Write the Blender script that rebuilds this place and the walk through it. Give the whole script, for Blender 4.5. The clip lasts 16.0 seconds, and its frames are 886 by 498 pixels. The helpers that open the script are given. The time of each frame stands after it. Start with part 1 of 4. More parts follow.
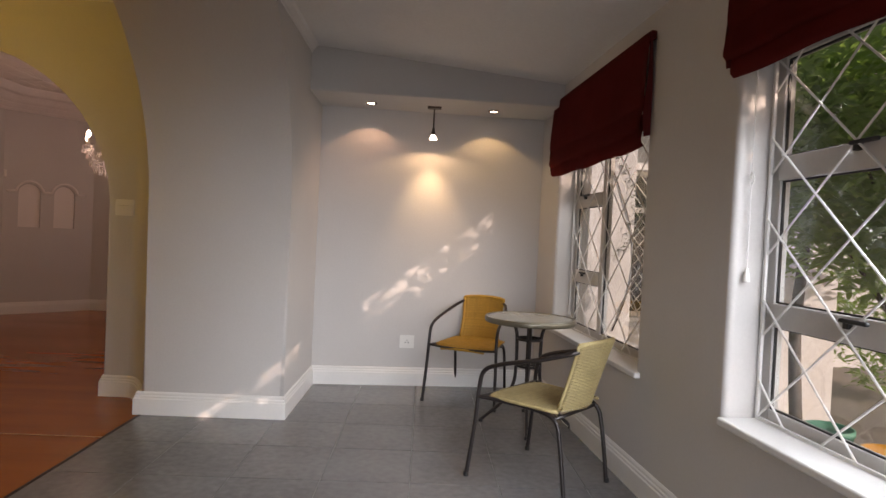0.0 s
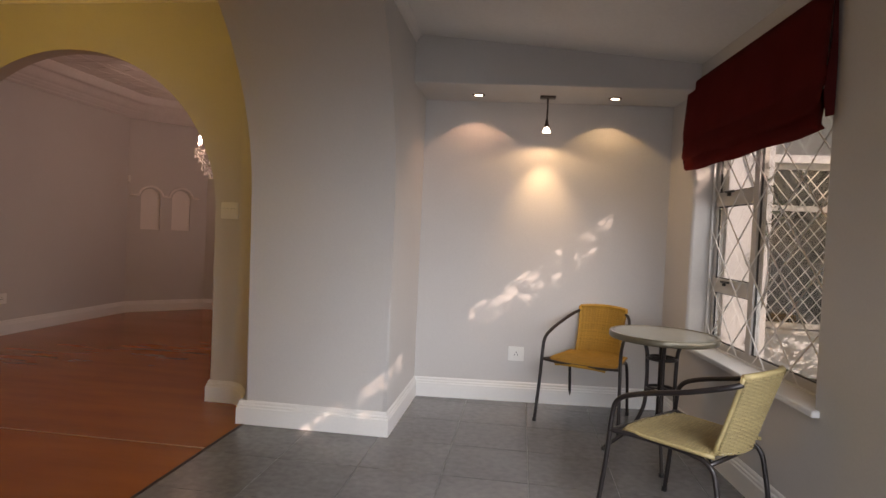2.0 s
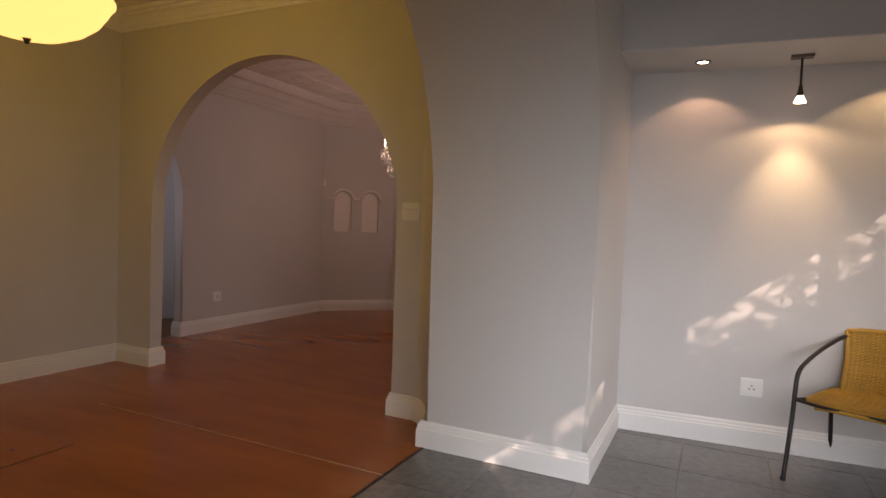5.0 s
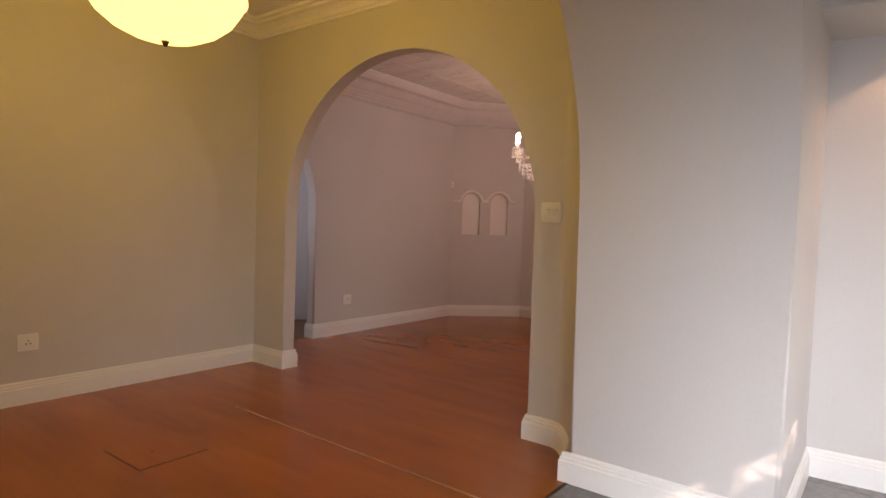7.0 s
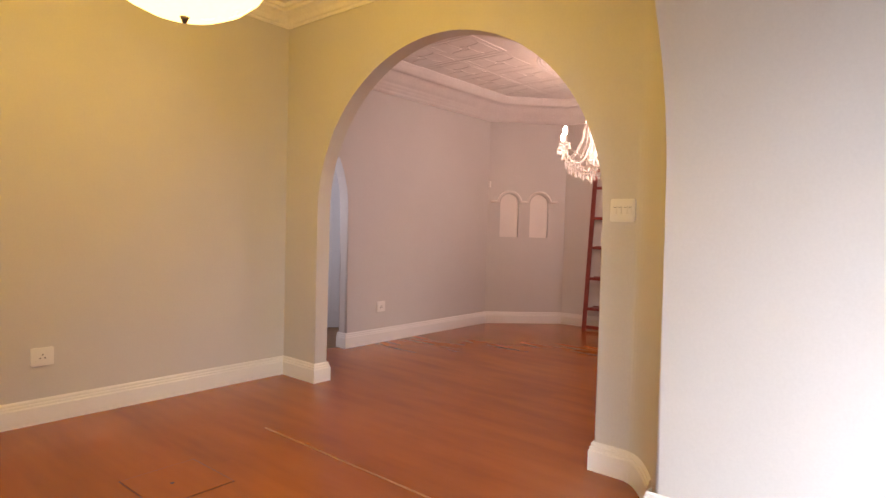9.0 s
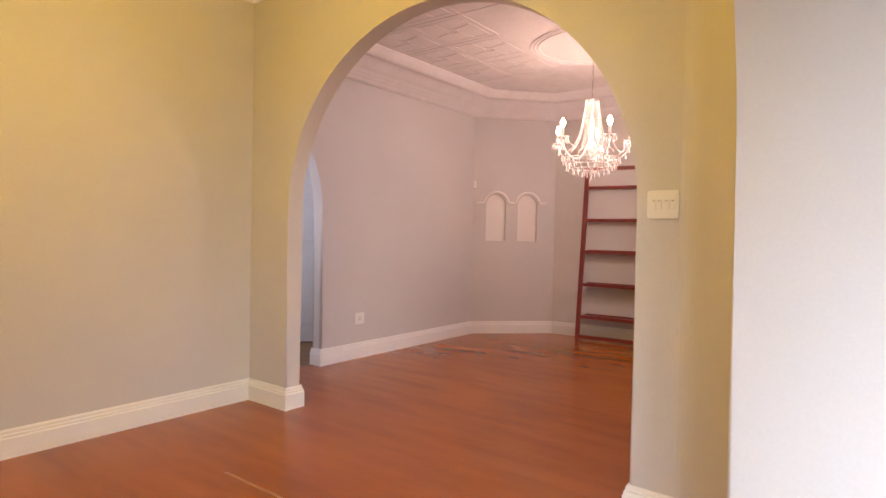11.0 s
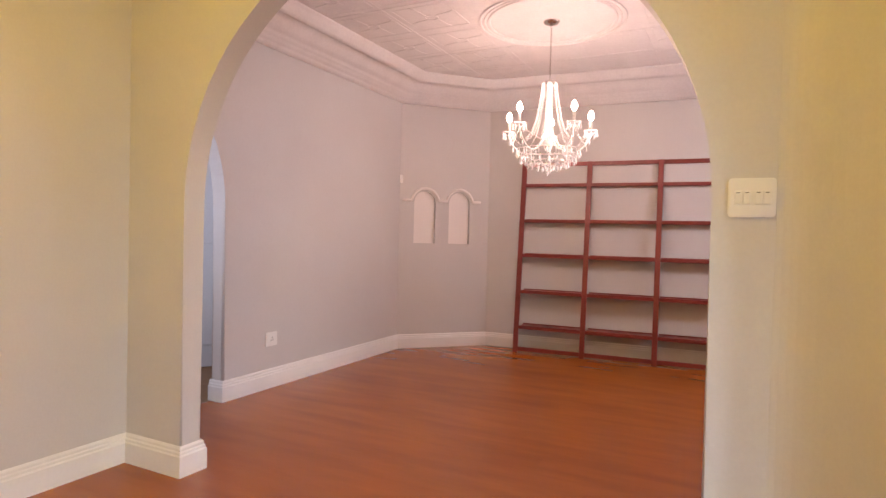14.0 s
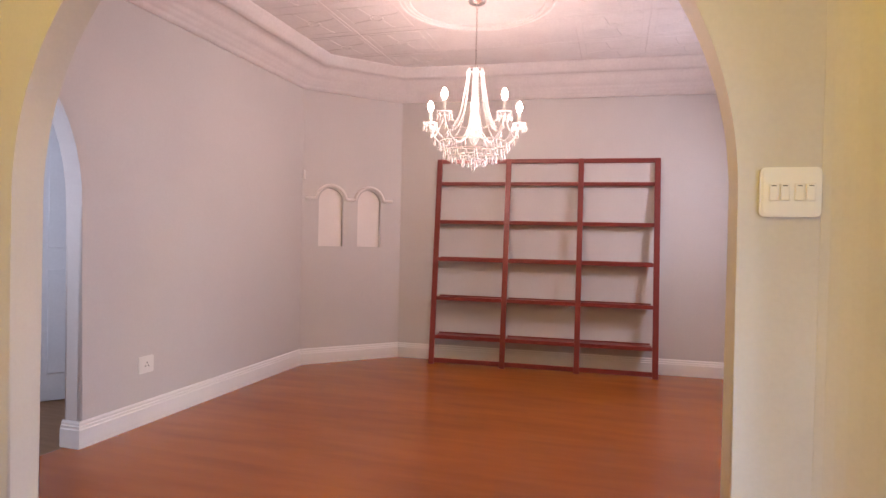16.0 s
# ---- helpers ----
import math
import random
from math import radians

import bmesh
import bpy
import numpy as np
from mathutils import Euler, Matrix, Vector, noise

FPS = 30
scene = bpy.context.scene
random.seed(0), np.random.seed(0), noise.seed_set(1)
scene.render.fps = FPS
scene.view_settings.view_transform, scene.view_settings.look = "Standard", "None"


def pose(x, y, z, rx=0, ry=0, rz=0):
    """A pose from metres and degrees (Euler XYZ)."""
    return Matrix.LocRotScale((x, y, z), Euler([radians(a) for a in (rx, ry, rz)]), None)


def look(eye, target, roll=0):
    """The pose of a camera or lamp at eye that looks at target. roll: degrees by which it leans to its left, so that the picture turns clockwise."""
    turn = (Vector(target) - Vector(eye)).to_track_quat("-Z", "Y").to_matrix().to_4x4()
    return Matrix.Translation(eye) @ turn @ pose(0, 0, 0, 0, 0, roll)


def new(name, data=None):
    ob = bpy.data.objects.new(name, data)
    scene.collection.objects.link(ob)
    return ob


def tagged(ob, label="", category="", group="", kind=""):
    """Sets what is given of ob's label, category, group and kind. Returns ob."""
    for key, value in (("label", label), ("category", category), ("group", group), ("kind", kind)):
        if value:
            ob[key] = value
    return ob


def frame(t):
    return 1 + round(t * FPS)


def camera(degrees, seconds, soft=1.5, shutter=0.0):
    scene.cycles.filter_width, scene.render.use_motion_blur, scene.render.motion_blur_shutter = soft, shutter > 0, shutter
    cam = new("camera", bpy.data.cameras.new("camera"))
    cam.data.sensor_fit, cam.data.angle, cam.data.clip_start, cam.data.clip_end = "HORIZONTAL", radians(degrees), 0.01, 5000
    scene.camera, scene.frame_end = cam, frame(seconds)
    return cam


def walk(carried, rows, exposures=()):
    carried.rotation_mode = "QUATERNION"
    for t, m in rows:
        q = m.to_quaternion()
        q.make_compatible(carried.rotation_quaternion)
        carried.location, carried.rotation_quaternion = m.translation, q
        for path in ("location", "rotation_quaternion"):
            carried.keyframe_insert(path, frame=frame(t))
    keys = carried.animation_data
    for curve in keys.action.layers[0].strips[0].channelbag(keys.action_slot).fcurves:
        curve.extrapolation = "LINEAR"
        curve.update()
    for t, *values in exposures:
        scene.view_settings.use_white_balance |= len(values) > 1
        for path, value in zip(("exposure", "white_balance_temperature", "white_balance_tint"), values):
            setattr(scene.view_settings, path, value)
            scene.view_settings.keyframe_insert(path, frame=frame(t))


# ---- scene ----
cam = camera(74.6, 16.0)
PATH = [
    (0, (-0.96, 1.485, 1.234), (-0.898, 3.483, 1.2), 2.7),
    (0.5, (-0.983, 1.585, 1.231), (-0.98, 3.584, 1.193), 2.7),
    (1, (-1.0, 1.672, 1.254), (-1.094, 3.67, 1.212), 2.6),
    (1.5, (-1.024, 1.749, 1.253), (-1.197, 3.741, 1.209), 2.6),
    (2, (-1.077, 1.857, 1.255), (-1.342, 3.838, 1.204), 2.6),
    (2.5, (-1.117, 1.937, 1.258), (-1.501, 3.899, 1.2), 2.5),
    (3, (-1.142, 2.037, 1.251), (-1.617, 3.979, 1.192), 2.5),
    (3.5, (-1.169, 2.16, 1.252), (-1.741, 4.076, 1.189), 2.5),
    (4, (-1.185, 2.243, 1.259), (-1.87, 4.121, 1.188), 2.4),
    (4.5, (-1.22, 2.313, 1.26), (-1.985, 4.159, 1.186), 2.3),
    (5, (-1.3, 2.378, 1.266), (-2.154, 4.185, 1.188), 2.2),
    (7.5, (-1.622, 2.722, 1.256), (-2.883, 4.274, 1.174), 1.9),
    (8, (-1.706, 2.782, 1.249), (-2.986, 4.318, 1.17), 1.8),
    (8.5, (-1.806, 2.831, 1.248), (-3.097, 4.356, 1.17), 1.8),
    (9, (-1.918, 2.888, 1.244), (-3.203, 4.42, 1.168), 1.6),
    (11.5, (-2.503, 3.32, 1.211), (-3.663, 4.949, 1.161), 1.2),
    (12, (-2.635, 3.387, 1.213), (-3.734, 5.057, 1.163), 1.2),
    (12.5, (-2.748, 3.444, 1.21), (-3.809, 5.138, 1.156), 1.3),
    (13, (-2.893, 3.56, 1.211), (-3.917, 5.277, 1.164), 1.3),
    (13.5, (-3.014, 3.637, 1.209), (-3.991, 5.382, 1.164), 1.3),
    (14, (-3.145, 3.739, 1.214), (-4.044, 5.524, 1.171), 1.4),
    (14.5, (-3.253, 3.804, 1.208), (-4.049, 5.638, 1.167), 1.4),
    (15, (-3.329, 3.909, 1.211), (-4.044, 5.776, 1.175), 1.4),
    (15.5, (-3.402, 4.053, 1.224), (-4.048, 5.946, 1.19), 1.4),
    (16, (-3.492, 4.165, 1.222), (-4.064, 6.081, 1.191), 1.3),
]
EXPOSURES = [(0, -0.58, 8450, 31), (3, -0.58, 8450, 31), (5, -0.62, 8450, 32), (7.5, 0.46, 8350, 33), (9, 1.05, 8100, 33), (12.5, 1.30, 7200, 28), (14.5, 1.36, 6900, 27), (16, 1.36, 6600, 26)]
walk(cam, [(t, look(eye, target, roll)) for t, eye, target, roll in PATH], EXPOSURES)

# ---- daylight ----
SUN_WAY = Vector((-1.0, 1.0, -0.68)).normalized()
world = bpy.data.worlds.new("sky")
scene.world = world
world.use_nodes = True
wn = world.node_tree.nodes
sky = wn.new("ShaderNodeTexSky")
sky.sky_type = 'NISHITA'
sky.sun_disc = False
sky.sun_elevation = math.asin(-SUN_WAY.z)
sky.sun_rotation = math.atan2(-SUN_WAY.x, -SUN_WAY.y)
world.node_tree.links.new(sky.outputs[0], wn["Background"].inputs[0])
wn["Background"].inputs[1].default_value = 0.14


def lamp(name, kind, place, energy, colour, aim=None, **settings):
    data = bpy.data.lights.new(name, kind)
    data.energy, data.color = energy, colour
    ob = new(name, data)
    ob.matrix_world = look(place, aim) if aim else Matrix.Translation(place)
    if "size" in settings:
        data.size = settings["size"]
    if "size_y" in settings:
        data.shape, data.size_y = 'RECTANGLE', settings["size_y"]
    if "spread" in settings:
        data.spread = radians(settings["spread"])
    if "radius" in settings:
        data.shadow_soft_size = settings["radius"]
    if "cone" in settings:
        data.spot_size, data.spot_blend = radians(settings["cone"]), settings["blend"]
    return ob


sun = lamp("sun", 'SUN', (4, -4, 6), 5.0, (1.0, 0.95, 0.88), (4 + SUN_WAY.x, -4 + SUN_WAY.y, 6 + SUN_WAY.z))
sun.data.angle = radians(0.3)
# skylight that enters by the windows
lamp("window_light", 'AREA', (0.20, 2.92, 1.25), 30, (0.60, 0.82, 1.0), (-1.15, 4.6, 0.0), spread=95, size=1.0, size_y=1.2)
# this one stands at window_3, added behind the view for more daylight
lamp("window_light", 'AREA', (0.42, 0.5, 1.30), 8, (0.74, 0.86, 1.0), (-1.0, 1.3, 0.4), spread=95, size=1.4, size_y=1.2)
lamp("window_light", 'AREA', (0.085, 5.2, 1.15), 8, (0.68, 0.87, 1.0), (-1.2, 5.9, 0.2), spread=120, size=1.3, size_y=1.0)
# added fill lamp, out of view, that brightens pier, end wall and floor
lamp("south_fill_light", 'AREA', (-0.62, -2.02, 0.85), 64, (0.58, 0.81, 1.0), (-1.0, 4.0, -1.9), spread=76, size=1.9, size_y=1.6)
lamp("window_light", 'AREA', (-2.02, 8.80, 1.97), 11, (0.86, 0.88, 1.0), (-4.0, 8.5, 1.2), size=0.33, size_y=0.6)
lamp("window_light", 'AREA', (-7.2, 5.9, 1.5), 6.5, (0.72, 0.83, 1.0), (-7.2, 7.3, 1.2), size=0.9, size_y=1.3)
# lamps of the place
lamp("spot_light", 'SPOT', (-1.434, 6.10, 2.272), 8.4, (1.0, 0.72, 0.50), (-1.434, 6.14, 0), radius=0.02, cone=112, blend=0.25)
lamp("spot_light", 'SPOT', (-0.46, 6.165, 2.272), 10.5, (1.0, 0.80, 0.42), (-0.46, 6.205, 0), radius=0.02, cone=112, blend=0.25)
lamp("spot_light", 'SPOT', (-0.937, 6.12, 2.02), 6.3, (1.0, 0.80, 0.48), (-0.937, 6.17, 0), radius=0.012, cone=150, blend=0.3)
lamp("spot_light", 'SPOT', (-0.937, 6.12, 2.02), 28, (1.0, 0.80, 0.48), (-0.937, 6.28, 1.5), radius=0.012, cone=66, blend=1.0)
lamp("bowl_light", 'POINT', (-4.36, 4.07, 2.41), 14, (1.0, 0.77, 0.09), radius=0.10)
CHAND = Vector((-4.465, 8.12, 0))
for n in range(5):
    a = math.radians(103.2) + math.tau * n / 5
    lamp("candle_light", 'POINT', (CHAND.x + 0.333 * math.cos(a), CHAND.y + 0.333 * math.sin(a), 2.182), 1.0, (1.0, 0.66, 0.53), radius=0.02)


# ---- materials ----
def material(name, colour, rough=0.6, metal=0.0, spread=0.06, scale=(3.0, 60.0), bump=0.05, specular=0.5, placed=False, tint=None, island=0.0, rand=0.0, stretch=None, transmission=0.0, emit=None):
    """A surface with variation at two scales, grain relief, and optional per-piece change."""
    m = bpy.data.materials.new(name)
    m.use_nodes = True
    t, n, l = m.node_tree, m.node_tree.nodes, m.node_tree.links
    b = n["Principled BSDF"]
    b.inputs["Roughness"].default_value, b.inputs["Metallic"].default_value = rough, metal
    b.inputs["Specular IOR Level"].default_value = specular
    b.inputs["Transmission Weight"].default_value = transmission
    co = n.new("ShaderNodeTexCoord")
    mp = n.new("ShaderNodeMapping")
    if stretch:
        mp.inputs["Scale"].default_value = stretch
    # placed: the pattern runs on across neighbouring pieces
    l.new(n.new("ShaderNodeNewGeometry").outputs["Position"] if placed else co.outputs["Object"], mp.inputs[0])
    big, fine = n.new("ShaderNodeTexNoise"), n.new("ShaderNodeTexNoise")
    big.inputs["Scale"].default_value, fine.inputs["Scale"].default_value = scale
    big.inputs["Detail"].default_value, fine.inputs["Detail"].default_value = 3, 4
    l.new(mp.outputs[0], big.inputs[0])
    l.new(mp.outputs[0], fine.inputs[0])
    add = n.new("ShaderNodeMath")
    l.new(big.outputs[0], add.inputs[0])
    l.new(fine.outputs[0], add.inputs[1])
    mix = n.new("ShaderNodeMix")
    mix.data_type = 'RGBA'
    other = tint or tuple(c * (1 - 2.5 * spread) for c in colour)
    mix.inputs[6].default_value = (*colour, 1)
    mix.inputs[7].default_value = (*other, 1)
    ramp = n.new("ShaderNodeMapRange")
    ramp.inputs[1].default_value, ramp.inputs[2].default_value = 0.7, 1.35
    l.new(add.outputs[0], ramp.inputs[0])
    l.new(ramp.outputs[0], mix.inputs[0])
    out = mix.outputs[2]
    if rand or island:
        src = n.new("ShaderNodeObjectInfo").outputs["Random"] if rand else n.new("ShaderNodeNewGeometry").outputs["Random Per Island"]
        hsv, mr = n.new("ShaderNodeHueSaturation"), n.new("ShaderNodeMapRange")
        k = rand or island
        mr.inputs[3].default_value, mr.inputs[4].default_value = 1 - k, 1 + k
        l.new(src, mr.inputs[0])
        l.new(mr.outputs[0], hsv.inputs["Value"])
        l.new(out, hsv.inputs["Color"])
        out = hsv.outputs[0]
    l.new(out, b.inputs["Base Color"])
    rr = n.new("ShaderNodeMapRange")
    rr.inputs[3].default_value, rr.inputs[4].default_value = max(rough - 0.08, 0.02), min(rough + 0.08, 1)
    l.new(big.outputs[0], rr.inputs[0])
    l.new(rr.outputs[0], b.inputs["Roughness"])
    if bump:
        bp = n.new("ShaderNodeBump")
        bp.inputs["Strength"].default_value, bp.inputs["Distance"].default_value = bump, 0.004
        l.new(add.outputs[0], bp.inputs["Height"])
        l.new(bp.outputs[0], b.inputs["Normal"])
    if emit:
        b.inputs["Emission Color"].default_value = (*emit[0], 1)
        b.inputs["Emission Strength"].default_value = emit[1]
    return m


def glass(name, colour=(1, 1, 1), rough=0.0, ior=1.45):
    m = bpy.data.materials.new(name)
    m.use_nodes = True
    b = m.node_tree.nodes["Principled BSDF"]
    b.inputs["Base Color"].default_value = (*colour, 1)
    b.inputs["Transmission Weight"].default_value = 1
    b.inputs["Roughness"].default_value, b.inputs["IOR"].default_value = rough, ior
    return m


PAINT = material("grey_wall_paint", (0.60, 0.578, 0.560), 0.55, spread=0.025, scale=(1.6, 90), bump=0.10, specular=0.35)
WHITE = material("white_gloss_paint", (0.80, 0.79, 0.77), 0.32, spread=0.02, scale=(4, 70), bump=0.04)
CEIL = material("white_ceiling_paint", (0.78, 0.76, 0.74), 0.7, spread=0.03, scale=(2.5, 40), bump=0.10)
PLASTER = material("white_moulded_plaster", (0.84, 0.82, 0.81), 0.6, spread=0.04, scale=(5, 45), bump=0.12)
SLATE = material("dark_slate_tile", (0.185, 0.180, 0.182), 0.20, spread=0.14, scale=(1.8, 24), bump=0.035, rand=0.05, placed=True)
GROUT = material("grey_grout", (0.22, 0.22, 0.22), 0.9, spread=0.08)
WOOD = material("oiled_floorboard", (0.39, 0.108, 0.013), 0.22, spread=0.12, scale=(1.1, 4.5), bump=0, tint=(0.28, 0.072, 0.009), rand=0.03, stretch=(0.35, 1.8, 1), placed=True)
WOODLINE = material("pale_floor_strip", (0.48, 0.22, 0.085), 0.35, spread=0.08, stretch=(1, 9, 1))
UNDER = material("dark_subfloor", (0.05, 0.025, 0.012), 0.9)
REDWOOD = material("red_stained_wood", (0.23, 0.034, 0.027), 0.38, spread=0.10, scale=(3, 30), bump=0.06, stretch=(6, 6, 1))
FABRIC = material("dark_red_blind_cloth", (0.20, 0.018, 0.016), 0.9, spread=0.08, scale=(6, 260), bump=0.25, specular=0.15)
FABRIC2 = material("blind_header_tape", (0.10, 0.012, 0.012), 0.9, spread=0.08, scale=(6, 260), bump=0.2, specular=0.15)
ALU = material("pale_window_frame", (0.58, 0.56, 0.54), 0.38, spread=0.03, scale=(6, 80), bump=0.03)
GRILLE = material("white_painted_steel", (0.80, 0.79, 0.77), 0.4, spread=0.03)
RUBBER = material("black_plastic", (0.015, 0.015, 0.016), 0.45, spread=0.05)
STEEL = material("dark_bronze_tube", (0.030, 0.024, 0.024), 0.34, metal=0.35, spread=0.10, scale=(8, 90), bump=0.03)
CANE_A = material("mustard_wicker", (0.52, 0.27, 0.035), 0.55, spread=0.12, scale=(9, 120), bump=0.2, island=0.14)
CANE_B = material("straw_wicker", (0.42, 0.32, 0.15), 0.55, spread=0.12, scale=(9, 120), bump=0.2, island=0.14)
TABLETOP = material("frosted_table_glass", (0.34, 0.33, 0.28), 0.16, spread=0.06, scale=(3, 50), bump=0.02)
CHROME = material("brushed_nickel", (0.62, 0.58, 0.54), 0.22, metal=1.0, spread=0.05)
BROWNMETAL = material("brown_lamp_metal", (0.10, 0.075, 0.06), 0.35, metal=0.7, spread=0.05)
PLASTIC = material("white_plastic", (0.80, 0.79, 0.76), 0.35, spread=0.015, scale=(3, 40), bump=0.01)
DARKHOLE = material("dark_socket_hole", (0.02, 0.02, 0.02), 0.7)
PANE = glass("window_glass", (0.96, 0.98, 0.97))
# grey see-through sheet, made up to weaken the sun patch in the dining room
SUN_DIMMER = bpy.data.materials.new("sun_dimming_pane")
SUN_DIMMER.use_nodes = True
dimmer_shader = SUN_DIMMER.node_tree.nodes.new("ShaderNodeBsdfTransparent")
dimmer_shader.inputs[0].default_value = (0.20, 0.22, 0.24, 1)
SUN_DIMMER.node_tree.links.new(dimmer_shader.outputs[0], SUN_DIMMER.node_tree.nodes["Material Output"].inputs[0])
CRYSTAL = glass("crystal_glass", (1, 1, 1), 0.03, 1.52)
CRYSTAL.node_tree.nodes["Principled BSDF"].inputs["Transmission Weight"].default_value = 0.72
BULB = material("lit_candle_bulb", (1, 0.9, 0.8), 0.4, emit=((1.0, 0.82, 0.68), 40), bump=0)
LENS = material("lit_downlight", (1, 0.95, 0.9), 0.4, emit=((1.0, 0.86, 0.70), 14), bump=0)
BOWL = material("amber_glass_bowl", (0.85, 0.72, 0.30), 0.25, spread=0.10, scale=(7, 30), bump=0.05, emit=((1.0, 0.76, 0.26), 1.9))
NICHE = material("white_niche_plaster", (0.82, 0.78, 0.75), 0.6, spread=0.02)
RENDERED = material("white_rendered_wall", (0.79, 0.82, 0.86), 0.8, spread=0.08, scale=(1.2, 30), bump=0.2)
BARK = material("grey_tree_bark", (0.13, 0.11, 0.09), 0.9, spread=0.2, scale=(8, 50), bump=0.6)
LEAF = material("oleander_leaf", (0.15, 0.25, 0.085), 0.32, spread=0.2, scale=(2, 20), bump=0.03, island=0.45)
# leaves let some light through
ln = LEAF.node_tree.nodes
leaf_mix, leaf_back = ln.new("ShaderNodeMixShader"), ln.new("ShaderNodeBsdfTranslucent")
leaf_back.inputs[0].default_value = (0.36, 0.58, 0.14, 1)
leaf_mix.inputs[0].default_value = 0.5
LEAF.node_tree.links.new(ln["Principled BSDF"].outputs[0], leaf_mix.inputs[1])
LEAF.node_tree.links.new(leaf_back.outputs[0], leaf_mix.inputs[2])
LEAF.node_tree.links.new(leaf_mix.outputs[0], ln["Material Output"].inputs[0])
IVY = material("ivy_leaf", (0.06, 0.10, 0.04), 0.5, spread=0.2, island=0.35)
SOIL = material("garden_paving", (0.24, 0.22, 0.19), 0.9, spread=0.18, scale=(1.5, 25), bump=0.4)
DARKGLASS = material("dark_far_window_glass", (0.03, 0.035, 0.035), 0.08, spread=0.05)
CLOTH_A = material("orange_garden_bucket", (0.62, 0.30, 0.02), 0.5, spread=0.06)
CLOTH_B = material("green_garden_bucket", (0.06, 0.30, 0.22), 0.5, spread=0.06)
DOORWHITE = material("bluish_white_door_paint", (0.72, 0.74, 0.76), 0.45, spread=0.03)


# ---- mesh tools ----
def mesh_object(name, bm, mat, smooth=False):
    me = bpy.data.meshes.new(name)
    bmesh.ops.recalc_face_normals(bm, faces=bm.faces)
    bm.to_mesh(me)
    bm.free()
    for p in me.polygons:
        p.use_smooth = smooth
    me.materials.append(mat)
    return new(name, me)


def part(name, bm, mat, parent, label="", smooth=False):
    ob = mesh_object(name, bm, mat, smooth)
    ob.parent = parent
    return tagged(ob, label)


def thing(name, label, category, group="", m=None, kind=""):
    ob = new(name)
    ob.empty_display_size = 0.1
    if m:
        ob.matrix_basis = m
    return tagged(ob, label, category, group, kind)


def setting(name, bm, mat, label="", smooth=False, category="wall", flat=()):
    """A piece of the setting. flat: ways in which its plain faces look, which stay unsmoothed."""
    ob = mesh_object(name, bm, mat, smooth)
    for p in ob.data.polygons:
        if any(abs(p.normal.dot(Vector(w))) > 0.9995 or (len(flat) == 1 and abs(p.normal.dot(Vector(w))) < 0.002) for w in flat):
            p.use_smooth = False
    return tagged(ob, label, category, kind="structure")


def box(bm, lo, hi, bevel=0.0, seg=2, m=None):
    r = bmesh.ops.create_cube(bm, size=1)
    vs = r["verts"]
    for v in vs:
        v.co = Vector([lo[i] + (v.co[i] + 0.5) * (hi[i] - lo[i]) for i in range(3)])
    if bevel:
        es = list({e for v in vs for e in v.link_edges})
        out = bmesh.ops.bevel(bm, geom=es, offset=bevel, segments=seg, affect='EDGES', profile=0.5)
        vs = out["verts"] if not m else list({v for f in out["faces"] for v in f.verts} | {v for v in vs if v.is_valid})
    if m:
        bmesh.ops.transform(bm, matrix=m, verts=[v for v in vs if v.is_valid])
    return bm


def boxed(lo, hi, bevel=0.0, seg=2):
    return box(bmesh.new(), lo, hi, bevel, seg)


def lathe(bm, profile, seg=24, place=(0, 0, 0)):
    """Turns (radius, z) pairs round the z axis."""
    rings = []
    for r, z in profile:
        if r < 1e-5:
            rings.append([bm.verts.new((place[0], place[1], place[2] + z))])
        else:
            rings.append([bm.verts.new((place[0] + r * math.cos(math.tau * k / seg), place[1] + r * math.sin(math.tau * k / seg), place[2] + z)) for k in range(seg)])
    for a, b in zip(rings, rings[1:]):
        for k in range(seg):
            q = [a[k % len(a)], a[(k + 1) % len(a)], b[(k + 1) % len(b)], b[k % len(b)]]
            q = list(dict.fromkeys(q))
            if len(q) > 2:
                bm.faces.new(q)
    return bm


def tube(bm, pts, r, seg=8, closed=False, flat=1.0):
    """A round bar along points."""
    pts = [Vector(p) for p in pts]
    n = len(pts)
    rings, up = [], None
    for i, p in enumerate(pts):
        a = pts[(i - 1) % n] if closed or i else p
        b = pts[(i + 1) % n] if closed or i < n - 1 else p
        d = (b - a).normalized()
        if up is None:
            up = Vector((0, 0, 1)) if abs(d.z) < 0.9 else Vector((1, 0, 0))
        side = d.cross(up).normalized()
        up = side.cross(d).normalized()
        rr = r[i] if isinstance(r, (list, tuple)) else r
        rings.append([bm.verts.new(p + rr * (math.cos(math.tau * k / seg) * side + flat * math.sin(math.tau * k / seg) * up)) for k in range(seg)])
    pairs = list(zip(rings, rings[1:])) + ([(rings[-1], rings[0])] if closed else [])
    for a, b in pairs:
        for k in range(seg):
            bm.faces.new((a[k], a[(k + 1) % seg], b[(k + 1) % seg], b[k]))
    if not closed:
        bm.faces.new(rings[0][::-1])
        bm.faces.new(rings[-1])
    return bm


